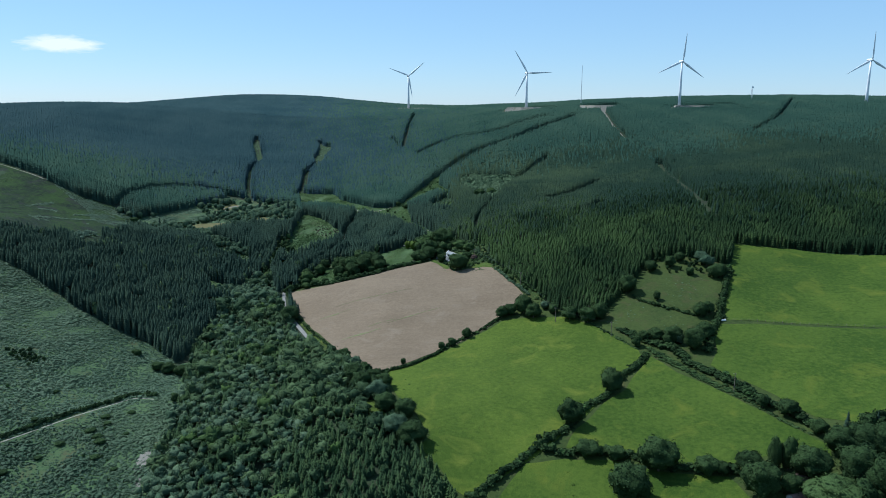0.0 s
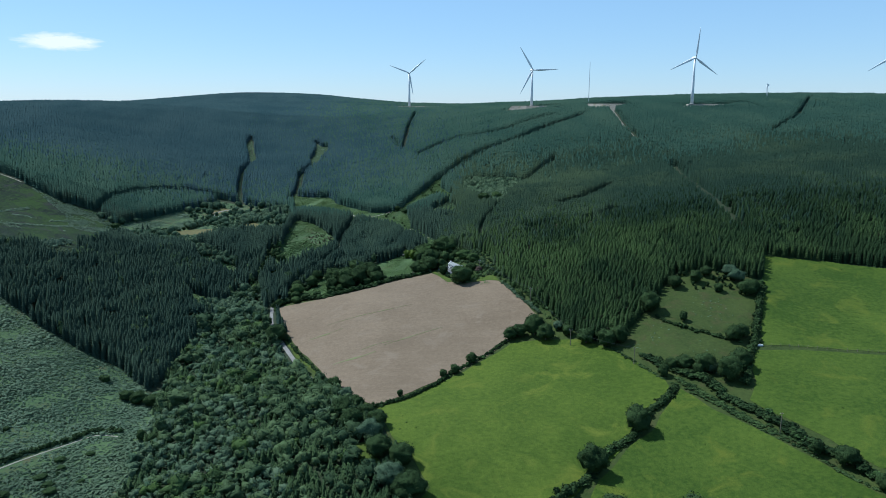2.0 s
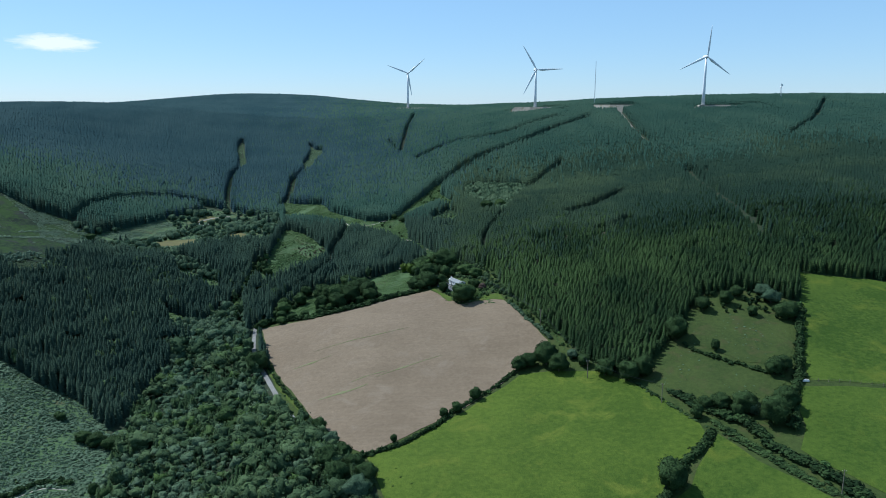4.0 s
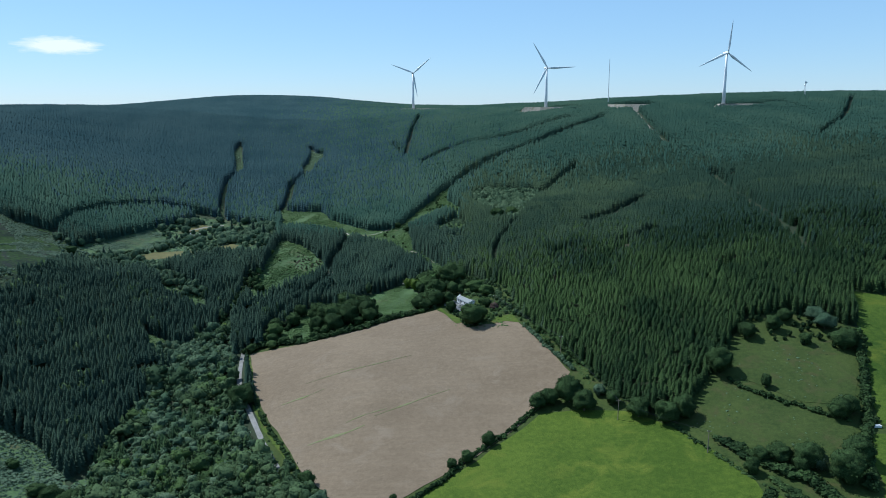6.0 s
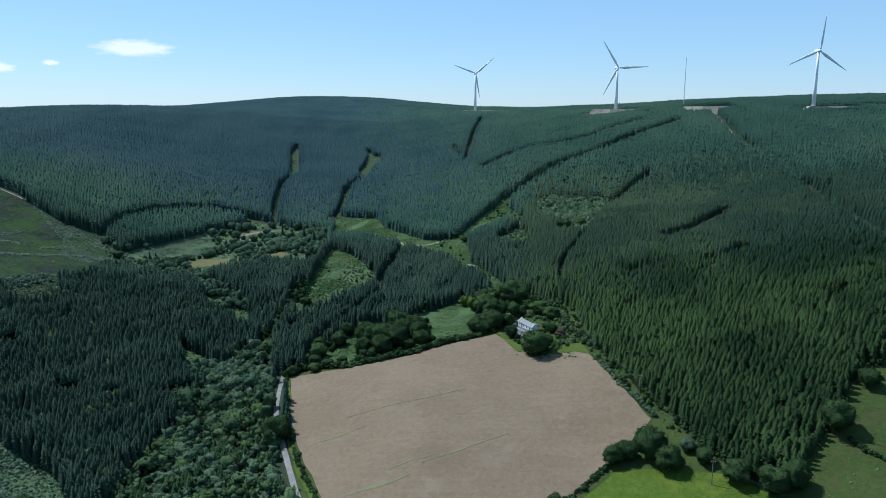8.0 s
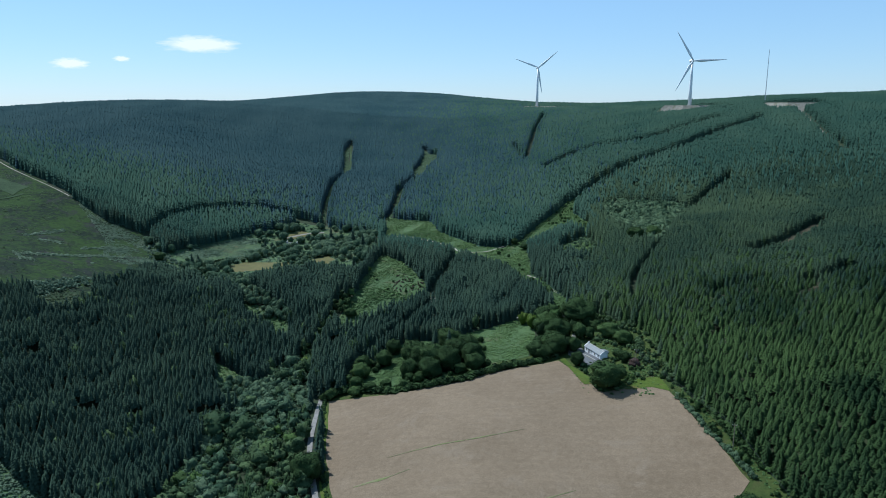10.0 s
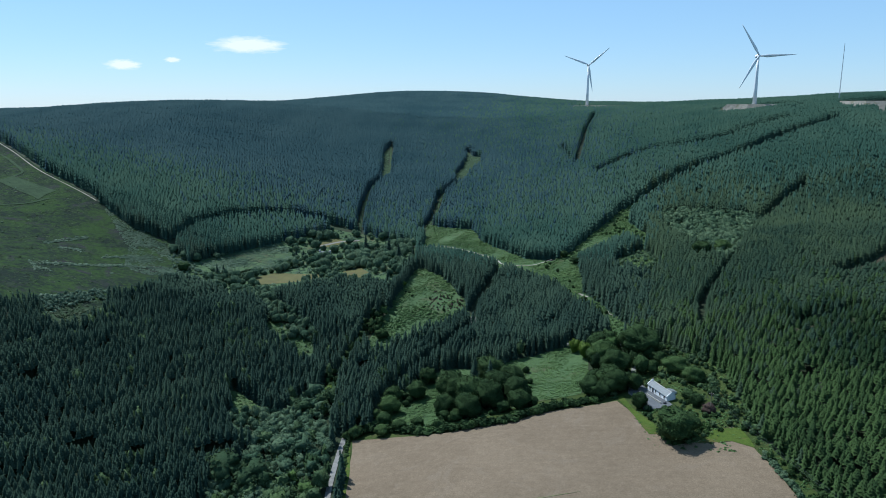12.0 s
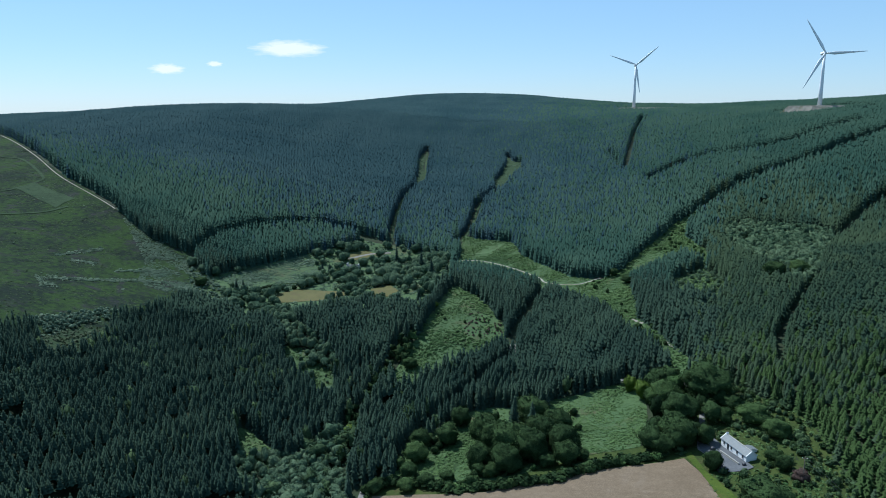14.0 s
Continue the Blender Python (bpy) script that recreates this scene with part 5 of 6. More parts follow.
for p_, n_, lo_ in ((FURZE_EDGE, 0.95, -0.35), (FURZE_BAND, 0.85, 0.75), (HEATH_CORNER, 0.85, -0.3), (FURZE, 0.9, -0.4)):
    bracken(p_, 1.05, "pale frothy bracken along the moor edge", n_, (0.4, 0.95), M_GORSE, lambda x, y: wave(0.5 * x + 0.2 * y, y, 0.2, 17) + 0.7 * wave(x, y, 0.55, 18) > lo_)
for p_ in MOOR_LINES:
    px_, py_ = (np.repeat(np.array(c_), 4) for c_ in zip(*smooth_line(p_, 0.9)))
    px_, py_ = px_ + rng.normal(0, 1.1, len(px_)), py_ + rng.normal(0, 1.1, len(py_))
    tt_ = rng.uniform(0.5, 1.2, len(px_))
    planted("bracken", fronds, px_, py_, tt_, tt_ * 1.3, M_GORSE, rng, 0.1, label="line of pale bracken across the moor", category="bracken")
bracken(HEATH, 2.3, "tufts of heather and moor grass", 0.75, (0.3, 0.65), M_HEATHER, lambda x, y: (x > -560) & (y > 470), name="heather")
for p_ in (PASTURE_WEST, PASTURE_MIDDLE, PASTURE_SOUTH, PASTURE_EAST_UPPER, PASTURE_EAST_LOWER):
    bracken(p_, 4.2, "sparse tufts of rank grass in grazed pasture", 0.18, (0.3, 0.5), M_TUFT, lambda x, y: (x < 330) & (wave(x, y, 0.08, 11) > 0.0), name="grass_tufts")


def box(bm, cx, cy, cz, sx, sy, sz, m=None):
    r = bmesh.ops.create_cube(bm, size=1, matrix=(m or Matrix()) @ Matrix.Translation((cx, cy, cz)) @ Matrix.Diagonal((sx, sy, sz, 1)))
    return r["verts"]


def tube(bm, stations, sides=12):
    """A closed tube through (z, radius, x, y) stations."""
    rings = []
    for z, r, x, y in stations:
        rings.append([bm.verts.new((x + r * math.cos(6.2832 * k / sides), y + r * math.sin(6.2832 * k / sides), z)) for k in range(sides)])
    for a, b in zip(rings[:-1], rings[1:]):
        for k in range(sides):
            bm.faces.new((a[k], a[(k + 1) % sides], b[(k + 1) % sides], b[k]))
    bm.faces.new(rings[0][::-1])
    bm.faces.new(rings[-1])


# ---- wind turbines ----
def turbine(x, y, hub, turn, spin, base):
    top = new("wind_turbine")
    top.matrix_world = Matrix.Translation((x, y, base))
    tagged(top, "white three-bladed wind turbine on the forested ridge", "wind turbine", "turbines on the ridge")
    H = hub - base
    bm = bmesh.new()
    tube(bm, [(-1, 2.1, 0, 0), (H * 0.33, 1.8, 0, 0), (H * 0.66, 1.45, 0, 0), (H - 1.4, 1.15, 0, 0)], 20)
    part("tower", bm, M_TOWER, top, smooth=True)
    bm = bmesh.new()
    tube(bm, [(-0.9, 2.9, 0, 0), (0.5, 2.9, 0, 0), (0.7, 2.5, 0, 0)], 20)
    part("foundation", bm, M_STONE, top, "grey concrete base")
    R = pose(0, 0, H, 0, 0, turn)
    bm = bmesh.new()
    v = box(bm, 0, 3.0, 0.3, 2.9, 9.0, 3.2, R)
    bmesh.ops.bevel(bm, geom=bm.edges[:], offset=0.5, segments=2, affect="EDGES")
    part("nacelle", bm, M_TOWER, top, smooth=True)
    bm = bmesh.new()
    tube(bm, [(-1.3, 1.35, 0, 0), (0.2, 1.4, 0, 0), (1.2, 1.0, 0, 0), (1.8, 0.3, 0, 0)], 14)
    bm.transform(R @ Matrix.Translation((0, -2.6, 0.3)) @ pose(0, 0, 0, 90, 0, 0))
    part("hub", bm, M_TOWER, top, smooth=True)
    for k in range(3):
        bm = bmesh.new()
        rings = []
        for s, chord, thick, tw in ((1.0, 1.6, 1.5, 0), (4, 2.0, 1.2, 25), (8, 3.2, 0.8, 16), (16, 2.4, 0.5, 9), (26, 1.6, 0.3, 4), (34, 0.9, 0.16, 1), (37.5, 0.25, 0.06, 0)):
            ring = []
            for q in range(8):
                a = 6.2832 * q / 8
                px, py = chord / 2 * math.cos(a) + chord * 0.12, thick / 2 * math.sin(a)
                c_, s_ = math.cos(radians(tw)), math.sin(radians(tw))
                ring.append(bm.verts.new((px * c_ - py * s_, px * s_ + py * c_, s)))
            rings.append(ring)
        for a, b in zip(rings[:-1], rings[1:]):
            for q in range(8):
                bm.faces.new((a[q], a[(q + 1) % 8], b[(q + 1) % 8], b[q]))
        bm.faces.new(rings[0][::-1])
        bm.faces.new(rings[-1])
        bm.transform(R @ Matrix.Translation((0, -3.0, 0.3)) @ pose(0, 0, 0, 0, spin + 120 * k, 0))
        part("blade", bm, M_TOWER, top, smooth=True)
    return top


turbine(-66, 1279, 175.3, 12, 50, PAD_TOPS[0])
turbine(120, 1056, 169.9, 8, -32, PAD_TOPS[1])
turbine(321, 978, 181.6, 5, 5, PAD_TOPS[2])
turbine(*TURBINE_EAST, 2, 0, h1(*TURBINE_EAST[:2]))

# ---- the cottage ----
def cottage():
    a, b = Vector((2.9, 507.1)), Vector((9.2, 496.4))
    mid = (a + b) / 2
    d = (b - a).normalized()
    turn = math.degrees(math.atan2(d.y, d.x))
    z = h1(mid.x, mid.y) + 0.1
    top = new("cottage")
    top.matrix_world = pose(mid.x, mid.y, z, 0, 0, turn)
    tagged(top, "long white single-storey cottage with a grey slate roof", "house")
    L, W, E, RZ = 12.8, 3.7, 2.15, 3.5
    bm = bmesh.new()
    pr = [(-W / 2, -0.6), (W / 2, -0.6), (W / 2, E), (0, RZ - 0.1), (-W / 2, E)]
    ends = [[bm.verts.new((s * L / 2, y, zz)) for y, zz in pr] for s in (-1, 1)]
    bm.faces.new(ends[0])
    bm.faces.new(ends[1][::-1])
    for k in range(5):
        bm.faces.new((ends[0][k], ends[1][k], ends[1][(k + 1) % 5], ends[0][(k + 1) % 5]))
    part("wall", bm, M_WALL, top)
    for s in (-1, 1):
        bm = bmesh.new()
        ang = math.degrees(math.atan2(RZ - E, W / 2))
        ln = math.hypot(RZ - E, W / 2) + 0.35
        box(bm, 0, 0, 0, L + 0.3, ln, 0.14, Matrix.Translation((0, s * (W / 4 + 0.1), (E + RZ) / 2 + 0.0)) @ pose(0, 0, 0, -s * ang, 0, 0))
        part("roof", bm, M_ROOF, top, "grey slate roof slope")
    for s in (-1, 1):  # white barges over the gables
        for q in (-1, 1):
            bm = bmesh.new()
            box(bm, 0, 0, 0, 0.24, math.hypot(RZ - E, W / 2) + 0.3, 0.2, Matrix.Translation((s * (L / 2 + 0.06), q * (W / 4 + 0.06), (E + RZ) / 2 + 0.07)) @ pose(0, 0, 0, -q * math.degrees(math.atan2(RZ - E, W / 2)), 0, 0))
            part("barge", bm, M_WALL, top)
    bm = bmesh.new()
    box(bm, 0, 0, RZ + 0.1, L + 0.2, 0.3, 0.12)
    part("ridge_tiles", bm, M_STONE, top)
    bm = bmesh.new()
    box(bm, -L / 2 + 0.4, 0, RZ + 0.25, 0.5, 0.7, 0.8)
    chimney = part("chimney", bm, M_WALL, top)
    for q in (-0.18, 0.18):
        bm = bmesh.new()
        tube(bm, [(RZ + 0.6, 0.12, -L / 2 + 0.4, q), (RZ + 1.0, 0.1, -L / 2 + 0.4, q)], 8)
        part("chimney_pot", bm, M_RUST, chimney)
    for px, kind in ((-4.7, 0), (-2.7, 1), (-1.0, 0), (1.9, 0), (4.7, 0)):
        bm = bmesh.new()
        if kind:
            box(bm, px, -W / 2 - 0.01, 0.95, 0.9, 0.12, 1.9)
            part("door", bm, M_DARK, top, "dark painted door")
        else:
            box(bm, px, -W / 2 - 0.01, 1.3, 0.7, 0.1, 0.95)
            win = part("window", bm, M_DARK, top, "small dark window")
            bm = bmesh.new()
            box(bm, px, -W / 2 - 0.06, 0.78, 0.9, 0.22, 0.09)
            part("sill", bm, M_PALE_STONE, win)
    bm = bmesh.new()
    box(bm, 0, -W / 2 - 0.12, E - 0.12, L + 0.1, 0.12, 0.1)
    part("gutter", bm, M_DARK, top)
    bm = bmesh.new()  # lean-to behind
    pr = [(W / 2 - 0.1, -0.6), (W / 2 + 3.0, -0.6), (W / 2 + 3.0, 1.6), (W / 2 + 1.6, 2.0), (W / 2 - 0.1, 2.0)]
    ends = [[bm.verts.new((x0, y, zz)) for y, zz in pr] for x0 in (-0.2, 2.6)]
    bm.faces.new(ends[0])
    bm.faces.new(ends[1][::-1])
    for k in range(5):
        bm.faces.new((ends[0][k], ends[1][k], ends[1][(k + 1) % 5], ends[0][(k + 1) % 5]))
    annex = part("annex", bm, M_WALL, top)
    bm = bmesh.new()
    box(bm, 1.2, 0, 0, 3.1, 1.95, 0.12, Matrix.Translation((0, W / 2 + 2.35, 1.86)) @ pose(0, 0, 0, -17.4, 0, 0))
    part("roof", bm, M_ROOF, annex, "grey slate lean-to roof")
    bm = bmesh.new()
    box(bm, 1.2, W / 2 + 0.75, 2.06, 3.1, 1.7, 0.12)
    part("roof", bm, M_ROOF, annex, "flat grey roof piece")
    return top


cottage()


# ---- things in the yard ----
def yard_place(u, v):
    # along the front of the cottage, and out from it
    return 6.05 + 0.507 * u - 0.862 * v, 501.75 - 0.862 * u - 0.507 * v


def yard_wall():
    top = new("yard_wall")
    tagged(top, "low mossy stone wall before the cottage", "wall")
    for k in range(11):
        x, y = yard_place(-2.2 + 0.86 * k, 4.6)
        bm = bmesh.new()
        box(bm, 0, 0, 0, 0.84, 0.4, 0.9 + 0.05 * (k % 3))
        bmesh.ops.bevel(bm, geom=bm.edges[:], offset=0.05, segments=1, affect="EDGES")
        p = part("stone", bm, M_STONE, top)
        p.matrix_local = pose(x, y, h1(x, y) + 0.6, 0, 0, -59.5)


yard_wall()
for u_, v_, r_, lab_ in ((5.8, 10.2, 0.85, "dark round fuel tank in the yard"), (7.4, 11.4, 0.95, "dark heap under a tarpaulin in the yard"), (-5.2, 5.6, 0.8, "dark low bench in the yard"), (7.6, 3.4, 0.6, "dark water butt beside the gable")):
    bm = bmesh.new()
    tube(bm, [(-0.1, r_ * 0.95, 0, 0), (r_ * 0.5, r_, 0, 0), (r_ * 1.0, r_ * 0.8, 0.05, 0), (r_ * 1.25, r_ * 0.3, 0.05, 0.03)], 12)
    me_ = bpy.data.meshes.new("yard_tank")
    bm.to_mesh(me_)
    bm.free()
    me_.materials.append(M_DARK)
    ob_ = new("yard_tank", me_)
    x_, y_ = yard_place(u_, v_)
    ob_.location = (x_, y_, h1(x_, y_) + 0.45)
    tagged(ob_, lab_, "tank")


# ---- single trees ----
rng = np.random.default_rng(21)
KINDS = {
    0: ("broadleaf_tree", M_LEAF, [leafy_shape(rng, 1800, 0.016, 0.43, 0.03, 0.26, 0.22, core=3) for _ in range(5)], "dark green broadleaved tree", "tree"),
    1: ("willow_tree", M_WILLOW, [leafy_shape(rng, 1600, 0.017, 0.43, 0.0, 0.28, 0.22, core=3) for _ in range(3)], "grey green bushy willow", "tree"),
    2: ("golden_tree", M_YELLOW, [leafy_shape(rng, 1600, 0.017, 0.43, 0.0, 0.28, 0.22, core=3) for _ in range(3)], "yellow green bushy tree", "tree"),
    3: ("spruce_tree", M_SPRUCE, [conifer_shape(rng, 13, 11, 0.36, 0.04) for _ in range(3)], "dark single spruce standing free", "tree"),
    4: ("cypress_tree", M_LARCH, [leafy_shape(rng, 1500, 0.02, 0.45, 0.0, 0.18, 0.2, -0.9, 3) for _ in range(2)], "tall dark columnar cypress", "tree"),
    5: ("ash_tree", M_ASH, [leafy_shape(rng, 1800, 0.016, 0.43, 0.03, 0.3, 0.22, core=3) for _ in range(3)], "fresh green spreading ash tree", "tree"),
    6: ("copper_tree", M_PURPLE, [leafy_shape(rng, 1200, 0.0155, 0.43, 0.0, 0.28, 0.18, core=3)], "bush with dull copper leaves", "tree"),
}
CROWNS = {k: [arrays_mesh("crown", v, f, mat_, np.full(len(v), rng.uniform(0.2, 0.8)), normals=nn) for v, f, nn in shapes] for k, (n_, mat_, shapes, l_, c_) in KINDS.items()}


def trunk_mesh(low):
    """A tapered trunk that forks into four limbs, one metre tall overall."""
    bm = bmesh.new()
    tube(bm, [(-0.06, 0.034, 0, 0), (0.02, 0.026, 0, 0), (low, 0.021, 0.004, 0), (0.45, 0.014, 0.01, 0.005), (0.75, 0.006, 0.015, 0.01)], 7)
    for k in range(4):
        a = 1.57 * k + 0.4
        tube(bm, [(low, 0.012, 0, 0), (low + 0.16, 0.009, 0.1 * math.cos(a), 0.1 * math.sin(a)), (low + 0.34, 0.004, 0.22 * math.cos(a), 0.22 * math.sin(a))], 5)
    me = bpy.data.meshes.new("trunk")
    bmesh.ops.recalc_face_normals(bm, faces=bm.faces)
    bm.to_mesh(me)
    bm.free()
    me.materials.append(M_BARK)
    return me


TRUNK = trunk_mesh(0.22)


def stand(rows, group, where):
    for x, y, tall, wide, kind in rows:
        name, mat_, shapes, label, cat = KINDS[kind]
        base = new(name)
        base.matrix_basis = Matrix.LocRotScale((x, y, h1(x, y) - 0.1), Euler((0, 0, rng.uniform(0, 6.28))), (wide * 1.22, wide * 1.22, tall * 1.05))
        size = "large " if tall > 10 else "small " if tall < 5 else ""
        tagged(base, size + label + " " + where, cat, group)
        crown = new("crown", CROWNS[kind][rng.integers(len(CROWNS[kind]))])
        crown.parent = base
        trunk = new("trunk", TRUNK)
        trunk.parent = base


stand(FARM_TREES, "hedgerow trees", "in a field hedge")
stand(SCRUB_TREES, "thicket trees", "above the rough field")
stand(LANE_TREES, "trees by the sheds", "near old sheds")
stand(CORNER_TREES, "field corner trees", "at a field corner")
stand(SLOPE_TREES, "thorn trees on the slope", "at the foot of the bracken slope")
stand(SLOPE_BUSHES, "thorn bushes on the slope", "on the bracken hillside")
stand(EDGE_TREES, "wood edge trees", "at the edge of the wood")
stand(GROVE_TREES, "grove beside the field", "in a grove")
stand(HOUSE_TREES, "trees round the cottage", "beside the cottage")
stand(VALLEY_TREES, "valley trees", "on the valley floor")
stand(VALLEY_TREES_SOUTH, "valley trees", "beside the bracken clearing")
stand(SCRUB_WOOD_TREES, "clearing trees", "in the forest clearing")


# ---- hedges ----
HEDGE_SHAPES = [leafy_shape(rng, 42, 0.09, 0.42, 0.0, 0.3, 0.12, -0.2, 1) for _ in range(8)]


def hedge(line, tall, wide, label, mat_=None, gap=0.0, step=1.3):
    L = smooth_line(line, step)
    x, y = np.array([p[0] for p in L]), np.array([p[1] for p in L])
    x, y = np.concatenate([x, x + rng.normal(0, wide * 0.2, len(x))]), np.concatenate([y, y + rng.normal(0, wide * 0.2, len(y))])
    k = (rng.random(len(x)) > gap) & (wave(x, y, 0.12, 5) > -1.3)
    x, y = x[k], y[k]
    t = tall * rng.uniform(0.6, 1.25, len(x)) * (1 + 0.25 * wave(x, y, 0.15, 7))
    planted("hedge", HEDGE_SHAPES, x, y, t, wide * rng.uniform(0.7, 1.3, len(x)), mat_ or M_LEAF, rng, 0.15, label=label, category="hedge", kind="")


hedge(HEDGE_BROWN_SOUTH, 1.7, 2.4, "dark low hedge between brown field and pasture")
hedge(HEDGE_PASTURES, 2.4, 4.0, "thick bushy hedge between two pastures")
hedge(HEDGE_SOUTH, 2.6, 4.2, "bushy hedge with thorn bushes below the pasture")
hedge(HEDGE_LANE_WEST, 0.9, 2.2, "low brambles and tall grass along a grassy lane", M_ASH, 0.25)
hedge(HEDGE_LANE_EAST, 2.6, 5.6, "broad bramble hedge along a grassy lane")
hedge(LANE[2:] + HEDGE_LANE_EAST[-2:], 1.1, 3.4, "brambles overgrowing an old lane", M_ASH, 0.1)
hedge(HEDGE_ROUGH, 1.8, 2.4, "dark hedge between two rough fields")
hedge(HEDGE_ROUGH_EAST, 3.0, 4.0, "tall overgrown hedge beside the hill pasture")
hedge([(x, y - 2.0) for x, y in HEDGE_NORTH], 2.9, 4.8, "dark hedge along the head of the brown field")
hedge(HEDGE_WEST, 1.3, 2.2, "low gappy hedge between field and lane", gap=0.3)
hedge(HEDGE_EAST, 1.8, 2.4, "neatly trimmed pale green hedge along the brown field", M_SCRUB)
hedge(HEDGE_EAST_INNER, 2.2, 3.0, "second hedge beside the conifers")
hedge(VALLEY_DITCH, 1.4, 2.4, "dark row of bushes along a ditch", gap=0.1)
hedge(SLOPE_BANK, 2.3, 3.2, "row of dark bushes above the slope track")


# ---- fence across the hill pasture ----
def fence(line):
    top = new("wire_fence")
    L = smooth_line(line, 4.0)
    tagged(top, "post and wire fence across the hill pasture", "fence")
    bm = bmesh.new()
    box(bm, 0, 0, 0.5, 0.14, 0.14, 1.5)
    bmesh.ops.bevel(bm, geom=[e for e in bm.edges if abs(e.verts[0].co.z - e.verts[1].co.z) > 1], offset=0.03, segments=1, affect="EDGES")
    me = bpy.data.meshes.new("post")
    bm.to_mesh(me)
    bm.free()
    me.materials.append(M_WOOD)
    for x, y in L:
        p = new("post", me)
        p.parent = top
        p.location = (x, y, h1(x, y) + 0.2)
    for z in (0.45, 0.8, 1.1):
        V, F = [], []
        for i, (x, y) in enumerate(L):
            g = h1(x, y) + 0.2 + z
            V += [(x, y - 0.012, g), (x, y + 0.012, g), (x, y, g + 0.02)]
            if i:
                for k in range(3):
                    F.append((3 * i - 3 + k, 3 * i - 3 + (k + 1) % 3, 3 * i + (k + 1) % 3, 3 * i + k))
        w = new("wire", arrays_mesh("wire", V, F, M_WOOD))
        w.parent = top


fence(FENCE_EAST)


# ---- poles ----
def pole(x, y, tall):
    z = h1(x, y)
    top = new("utility_pole")
    top.location = (x, y, z)
    tagged(top, "tall weathered wooden utility pole", "pole", "utility poles")
    bm = bmesh.new()
    tube(bm, [(-0.3, 0.17, 0, 0), (tall * 0.5, 0.14, 0, 0), (tall, 0.11, 0, 0)], 8)
    part("post", bm, M_WOOD, top)
    bm = bmesh.new()
    box(bm, 0, 0, tall - 0.5, 1.5, 0.1, 0.12)
    part("crossarm", bm, M_WOOD, top)
    for k in (-0.65, 0, 0.65):
        bm = bmesh.new()
        tube(bm, [(tall - 0.44, 0.05, k, 0), (tall - 0.3, 0.07, k, 0), (tall - 0.2, 0.04, k, 0)], 6)
        part("insulator", bm, M_WALL, top)
    return Vector((x, y, z + tall - 0.2))


def cable(a, b, sag=1.2):
    V, F = [], []
    for i in range(13):
        t = i / 12
        p = a.lerp(b, t)
        p.z -= sag * 4 * t * (1 - t)
        V += [(p.x - 0.02, p.y, p.z), (p.x + 0.02, p.y, p.z), (p.x, p.y, p.z + 0.035)]
        if i:
            for k in range(3):
                F.append((3 * i - 3 + k, 3 * i - 3 + (k + 1) % 3, 3 * i + (k + 1) % 3, 3 * i + k))
    tagged(new("power_cable", arrays_mesh("power_cable", V, F, M_DARK)), "thin dark overhead cable between poles", "cable", "overhead cables")


P1, P2, P3 = pole(21.5, 484, 8.5), pole(48, 425, 8.5), pole(126.6, 285.5, 9)
P4, P5 = pole(62, 372, 8.5), pole(87, 346.5, 8.5)
cable(P2, P4)
cable(P4, P5)
cable(P1 + Vector((-0.6, 0, 0)), P2 + Vector((-0.6, 0, 0)))
cable(P1 + Vector((0.6, 0, 0)), P2 + Vector((0.6, 0, 0)))


# ---- masts on the ridge ----
def lattice(name, x, y, base, tall, half, label, dish=False):
    top = new(name)
    top.location = (x, y, base)
    tagged(top, label, "mast")
    corners = [(half, 0), (-half * 0.5, half * 0.87), (-half * 0.5, -half * 0.87)]
    taper = 0.35
    for cx, cy in corners:
        bm = bmesh.new()
        tube(bm, [(-0.5, 0.16, cx, cy), (tall, 0.1, cx * taper, cy * taper)], 5)
        part("leg", bm, M_STEEL, top)
    n = int(tall / 4)
    bm = bmesh.new()
    for i in range(n):
        z0, z1 = tall * i / n, tall * (i + 1) / n
        for k in range(3):
            a, b = corners[k], corners[(k + 1) % 3]
            s0, s1 = 1 - (1 - taper) * z0 / tall, 1 - (1 - taper) * z1 / tall
            p, q = Vector((a[0] * s0, a[1] * s0, z0)), Vector((b[0] * s1, b[1] * s1, z1))
            m = (q - p).to_track_quat("Z", "Y").to_matrix().to_4x4()
            bmesh.ops.create_cube(bm, size=1, matrix=Matrix.Translation((p + q) / 2) @ m @ Matrix.Diagonal((0.09, 0.09, (q - p).length, 1)))
    part("bracing", bm, M_STEEL, top)
    if dish:
        for k, z in ((0, 0.92), (2.1, 0.8), (4.2, 0.97)):
            bm = bmesh.new()
            tube(bm, [(-0.2, 0.5, 0, 0), (0.3, 1.3, 0, 0), (0.45, 1.3, 0, 0)], 10)
            bm.transform(pose(0.9 * math.cos(k), 0.9 * math.sin(k), tall * z, 90, 0, math.degrees(k)))
            part("dish", bm, M_TOWER, top)


lattice("met_mast", *MET_MAST, 0.5, "slender grey lattice wind measuring mast")
lattice("radio_mast", *RADIO_MAST, 1.4, "small lattice radio mast with dishes on the hilltop", True)


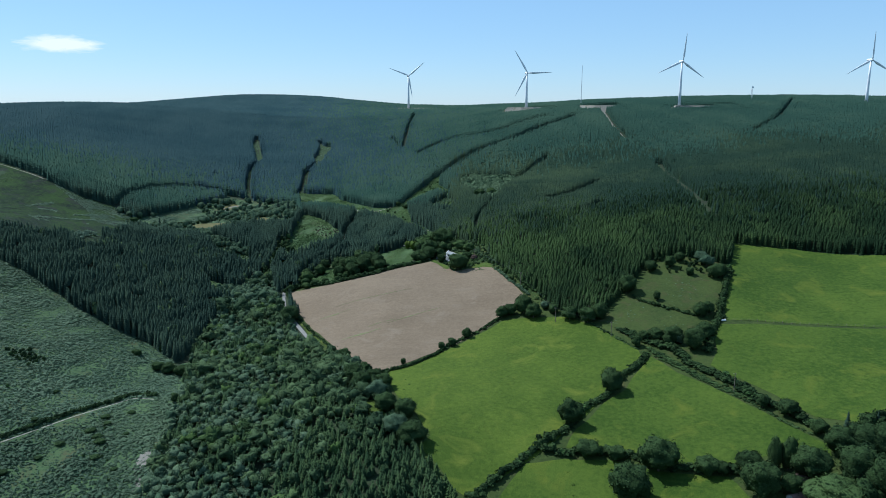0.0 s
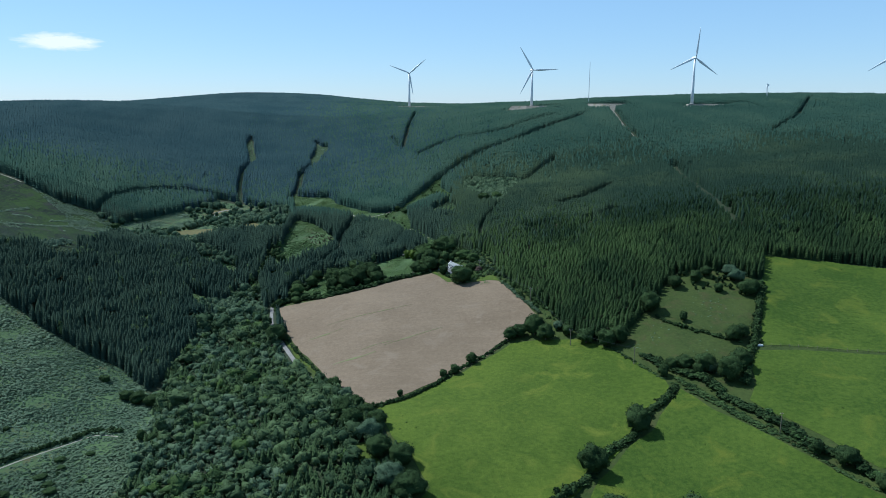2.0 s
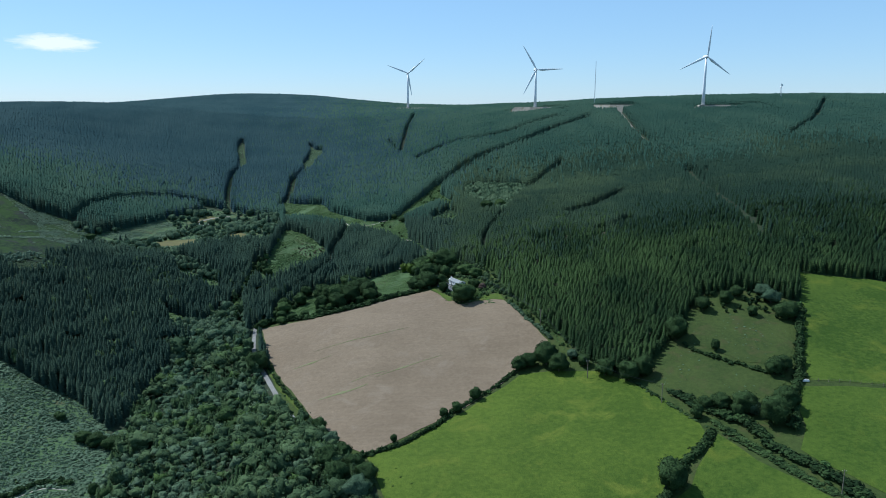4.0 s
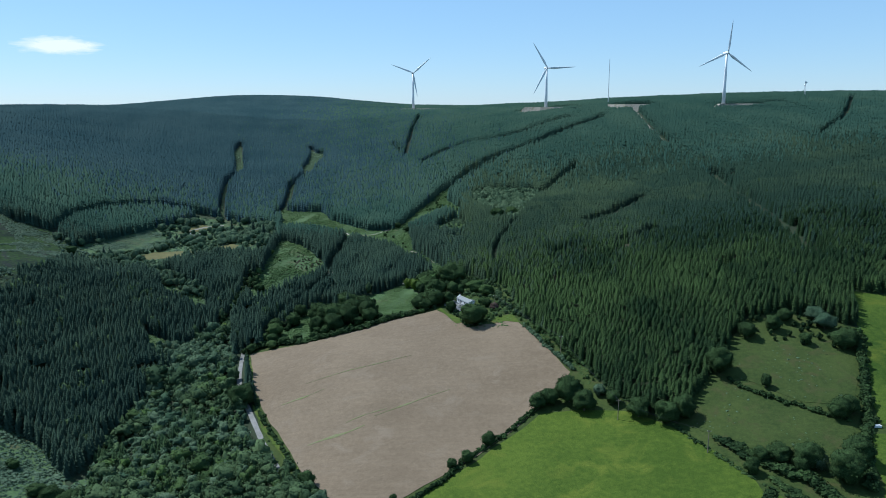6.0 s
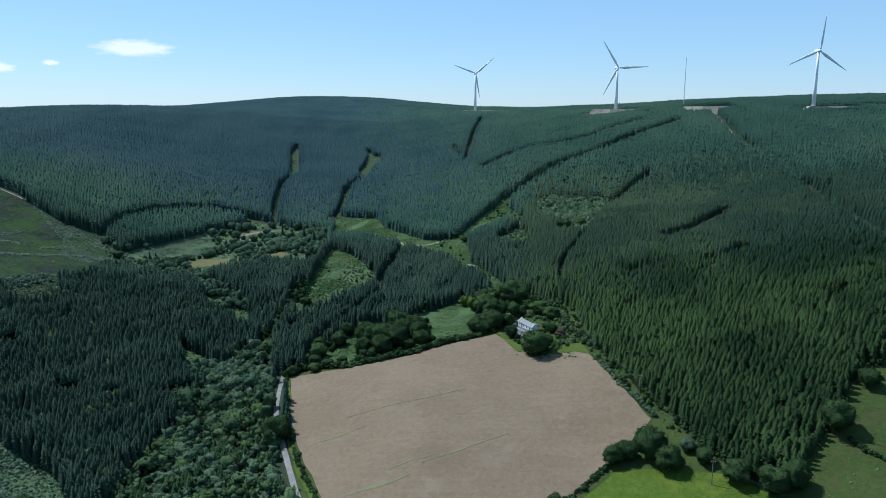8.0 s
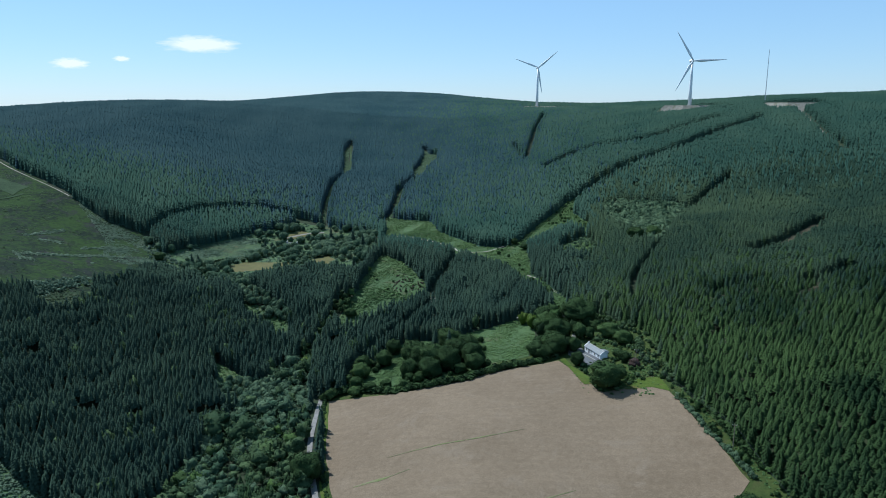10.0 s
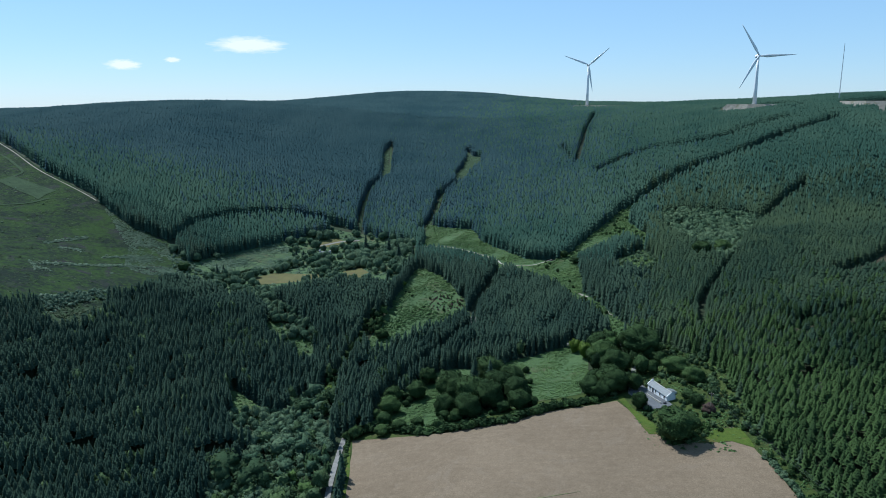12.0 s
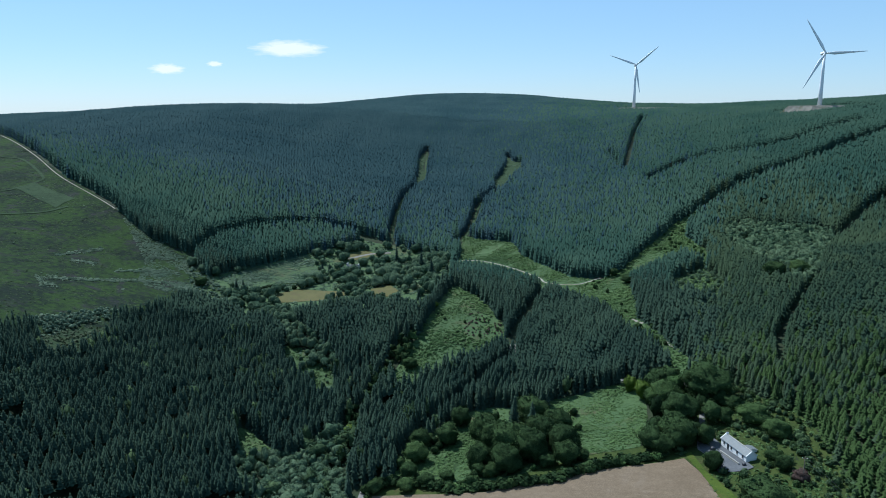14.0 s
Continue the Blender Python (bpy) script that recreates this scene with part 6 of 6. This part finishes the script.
# ---- sheds near the lane ----
def shed(x, y, turn, L, W, E, R):
    top = new("shed")
    top.matrix_basis = pose(x, y, h1(x, y), 0, 0, turn)
    tagged(top, "small old shed with a rusty red tin roof", "shed", "sheds by the lane")
    bm = bmesh.new()
    pr = [(-W / 2, -0.5), (W / 2, -0.5), (W / 2, E), (0, R), (-W / 2, E)]
    ends = [[bm.verts.new((s * L / 2, yy, zz)) for yy, zz in pr] for s in (-1, 1)]
    bm.faces.new(ends[0])
    bm.faces.new(ends[1][::-1])
    for k in range(5):
        bm.faces.new((ends[0][k], ends[1][k], ends[1][(k + 1) % 5], ends[0][(k + 1) % 5]))
    part("wall", bm, M_STONE, top)
    ang, ln = math.degrees(math.atan2(R - E, W / 2)), math.hypot(R - E, W / 2) + 0.3
    for s in (-1, 1):
        bm = bmesh.new()
        box(bm, 0, 0, 0, L + 0.4, ln, 0.06, Matrix.Translation((0, s * (W / 4 + 0.08), (E + R) / 2 + 0.03)) @ pose(0, 0, 0, -s * ang, 0, 0))
        part("roof", bm, M_RUST, top, "rusty red tin roof slope")
    bm = bmesh.new()
    box(bm, 0, -W / 2 - 0.03, 0.9, 1.2, 0.08, 1.9)
    part("door", bm, M_WOOD, top)


shed(*SHEDS[0], 25, 6, 3.6, 1.7, 2.7)
shed(*SHEDS[1], 25, 5, 3.6, 1.7, 2.7)


# ---- ruin on the valley floor ----
def ruin(x, y):
    top = new("ruined_cottage")
    top.matrix_basis = pose(x, y, h1(x, y), 0, 0, 12)
    tagged(top, "roofless pale stone ruin among bushes", "ruin")
    for px, py, sx, sy, hh in ((0, -2.4, 8, 0.6, 2.6), (0, 2.4, 8, 0.6, 2.3), (-3.7, 0, 0.6, 4.2, 4.0), (3.7, 0, 0.6, 4.2, 3.2)):
        bm = bmesh.new()
        box(bm, px, py, hh / 2 - 0.3, sx, sy, hh + 0.6)
        bmesh.ops.subdivide_edges(bm, edges=bm.edges[:], cuts=3, use_grid_fill=True)
        for v in bm.verts:
            if v.co.z > hh - 0.1:
                v.co.z -= 0.7 * abs(noise.noise((v.co.x * 1.7, v.co.y * 1.7, x)))
        part("wall", bm, M_PALE_STONE, top)


ruin(*RUIN)

# ---- stone water trough in the pasture ----
trough = new("water_trough")
trough.location = (*TROUGH, h1(*TROUGH) + 0.2)
tagged(trough, "pale concrete cattle trough by the fence", "trough")
bm = bmesh.new()
for px, py, sx, sy in ((0, -0.5, 2.6, 0.16), (0, 0.5, 2.6, 0.16), (-1.22, 0, 0.16, 0.84), (1.22, 0, 0.16, 0.84)):
    box(bm, px, py, 0.35, sx, sy, 0.7)
box(bm, 0, 0, 0.08, 2.4, 0.9, 0.14)
part("basin", bm, M_WALL, trough)


# ---- small fair weather clouds, far off ----
def cloud_mat():
    m, nt, b = node_mat("thin cloud")
    tc = nt.nodes.new("ShaderNodeTexCoord").outputs["Object"]
    gr = nt.nodes.new("ShaderNodeTexGradient")
    gr.gradient_type = "SPHERICAL"
    nt.links.new(tc, gr.inputs[0])
    n = noise_node(nt, tc, 2.6, 6, 0.6, 0.4)
    mul = nt.nodes.new("ShaderNodeMath")
    mul.operation = "MULTIPLY_ADD"
    nt.links.new(n, mul.inputs[0])
    mul.inputs[1].default_value = 0.9
    nt.links.new(gr.outputs["Fac"], mul.inputs[2])
    fac = ramp_node(nt, mul.outputs[0], [(0.5, (0, 0, 0)), (1.05, (0.8, 0.8, 0.8))])
    em = nt.nodes.new("ShaderNodeEmission")
    em.inputs["Color"].default_value = (1.0, 0.97, 0.93, 1)
    em.inputs["Strength"].default_value = 0.85
    tr = nt.nodes.new("ShaderNodeBsdfTransparent")
    mx = nt.nodes.new("ShaderNodeMixShader")
    nt.links.new(fac, mx.inputs[0])
    nt.links.new(tr.outputs[0], mx.inputs[1])
    nt.links.new(em.outputs[0], mx.inputs[2])
    nt.links.new(mx.outputs[0], nt.nodes["Material Output"].inputs["Surface"])
    return m


M_CLOUD = cloud_mat()
for az, el, wide, tall in ((-28.9, 4.45, 340, 80), (-37.6, 2.9, 150, 48), (-34.3, 3.3, 70, 26)):
    d = 4300
    x, y, z = d * math.sin(radians(az)), 140 + d * math.cos(radians(az)), 119.7 + d * math.tan(radians(el))
    bm = bmesh.new()
    bmesh.ops.create_grid(bm, x_segments=6, y_segments=4, size=1)
    for v in bm.verts:
        v.co = (v.co.x, 0.06 * v.co.x**2, v.co.y)
    me = bpy.data.meshes.new("cloud")
    bm.to_mesh(me)
    bm.free()
    me.materials.append(M_CLOUD)
    c = new("cloud", me)
    c.matrix_basis = Matrix.LocRotScale((x, y, z), Euler((0, 0, radians(-az))), (wide / 2 * 1.35, 60, tall / 2 * 1.35))
    c.visible_shadow = False
    tagged(c, "small thin white fair weather cloud", "cloud", kind="structure")
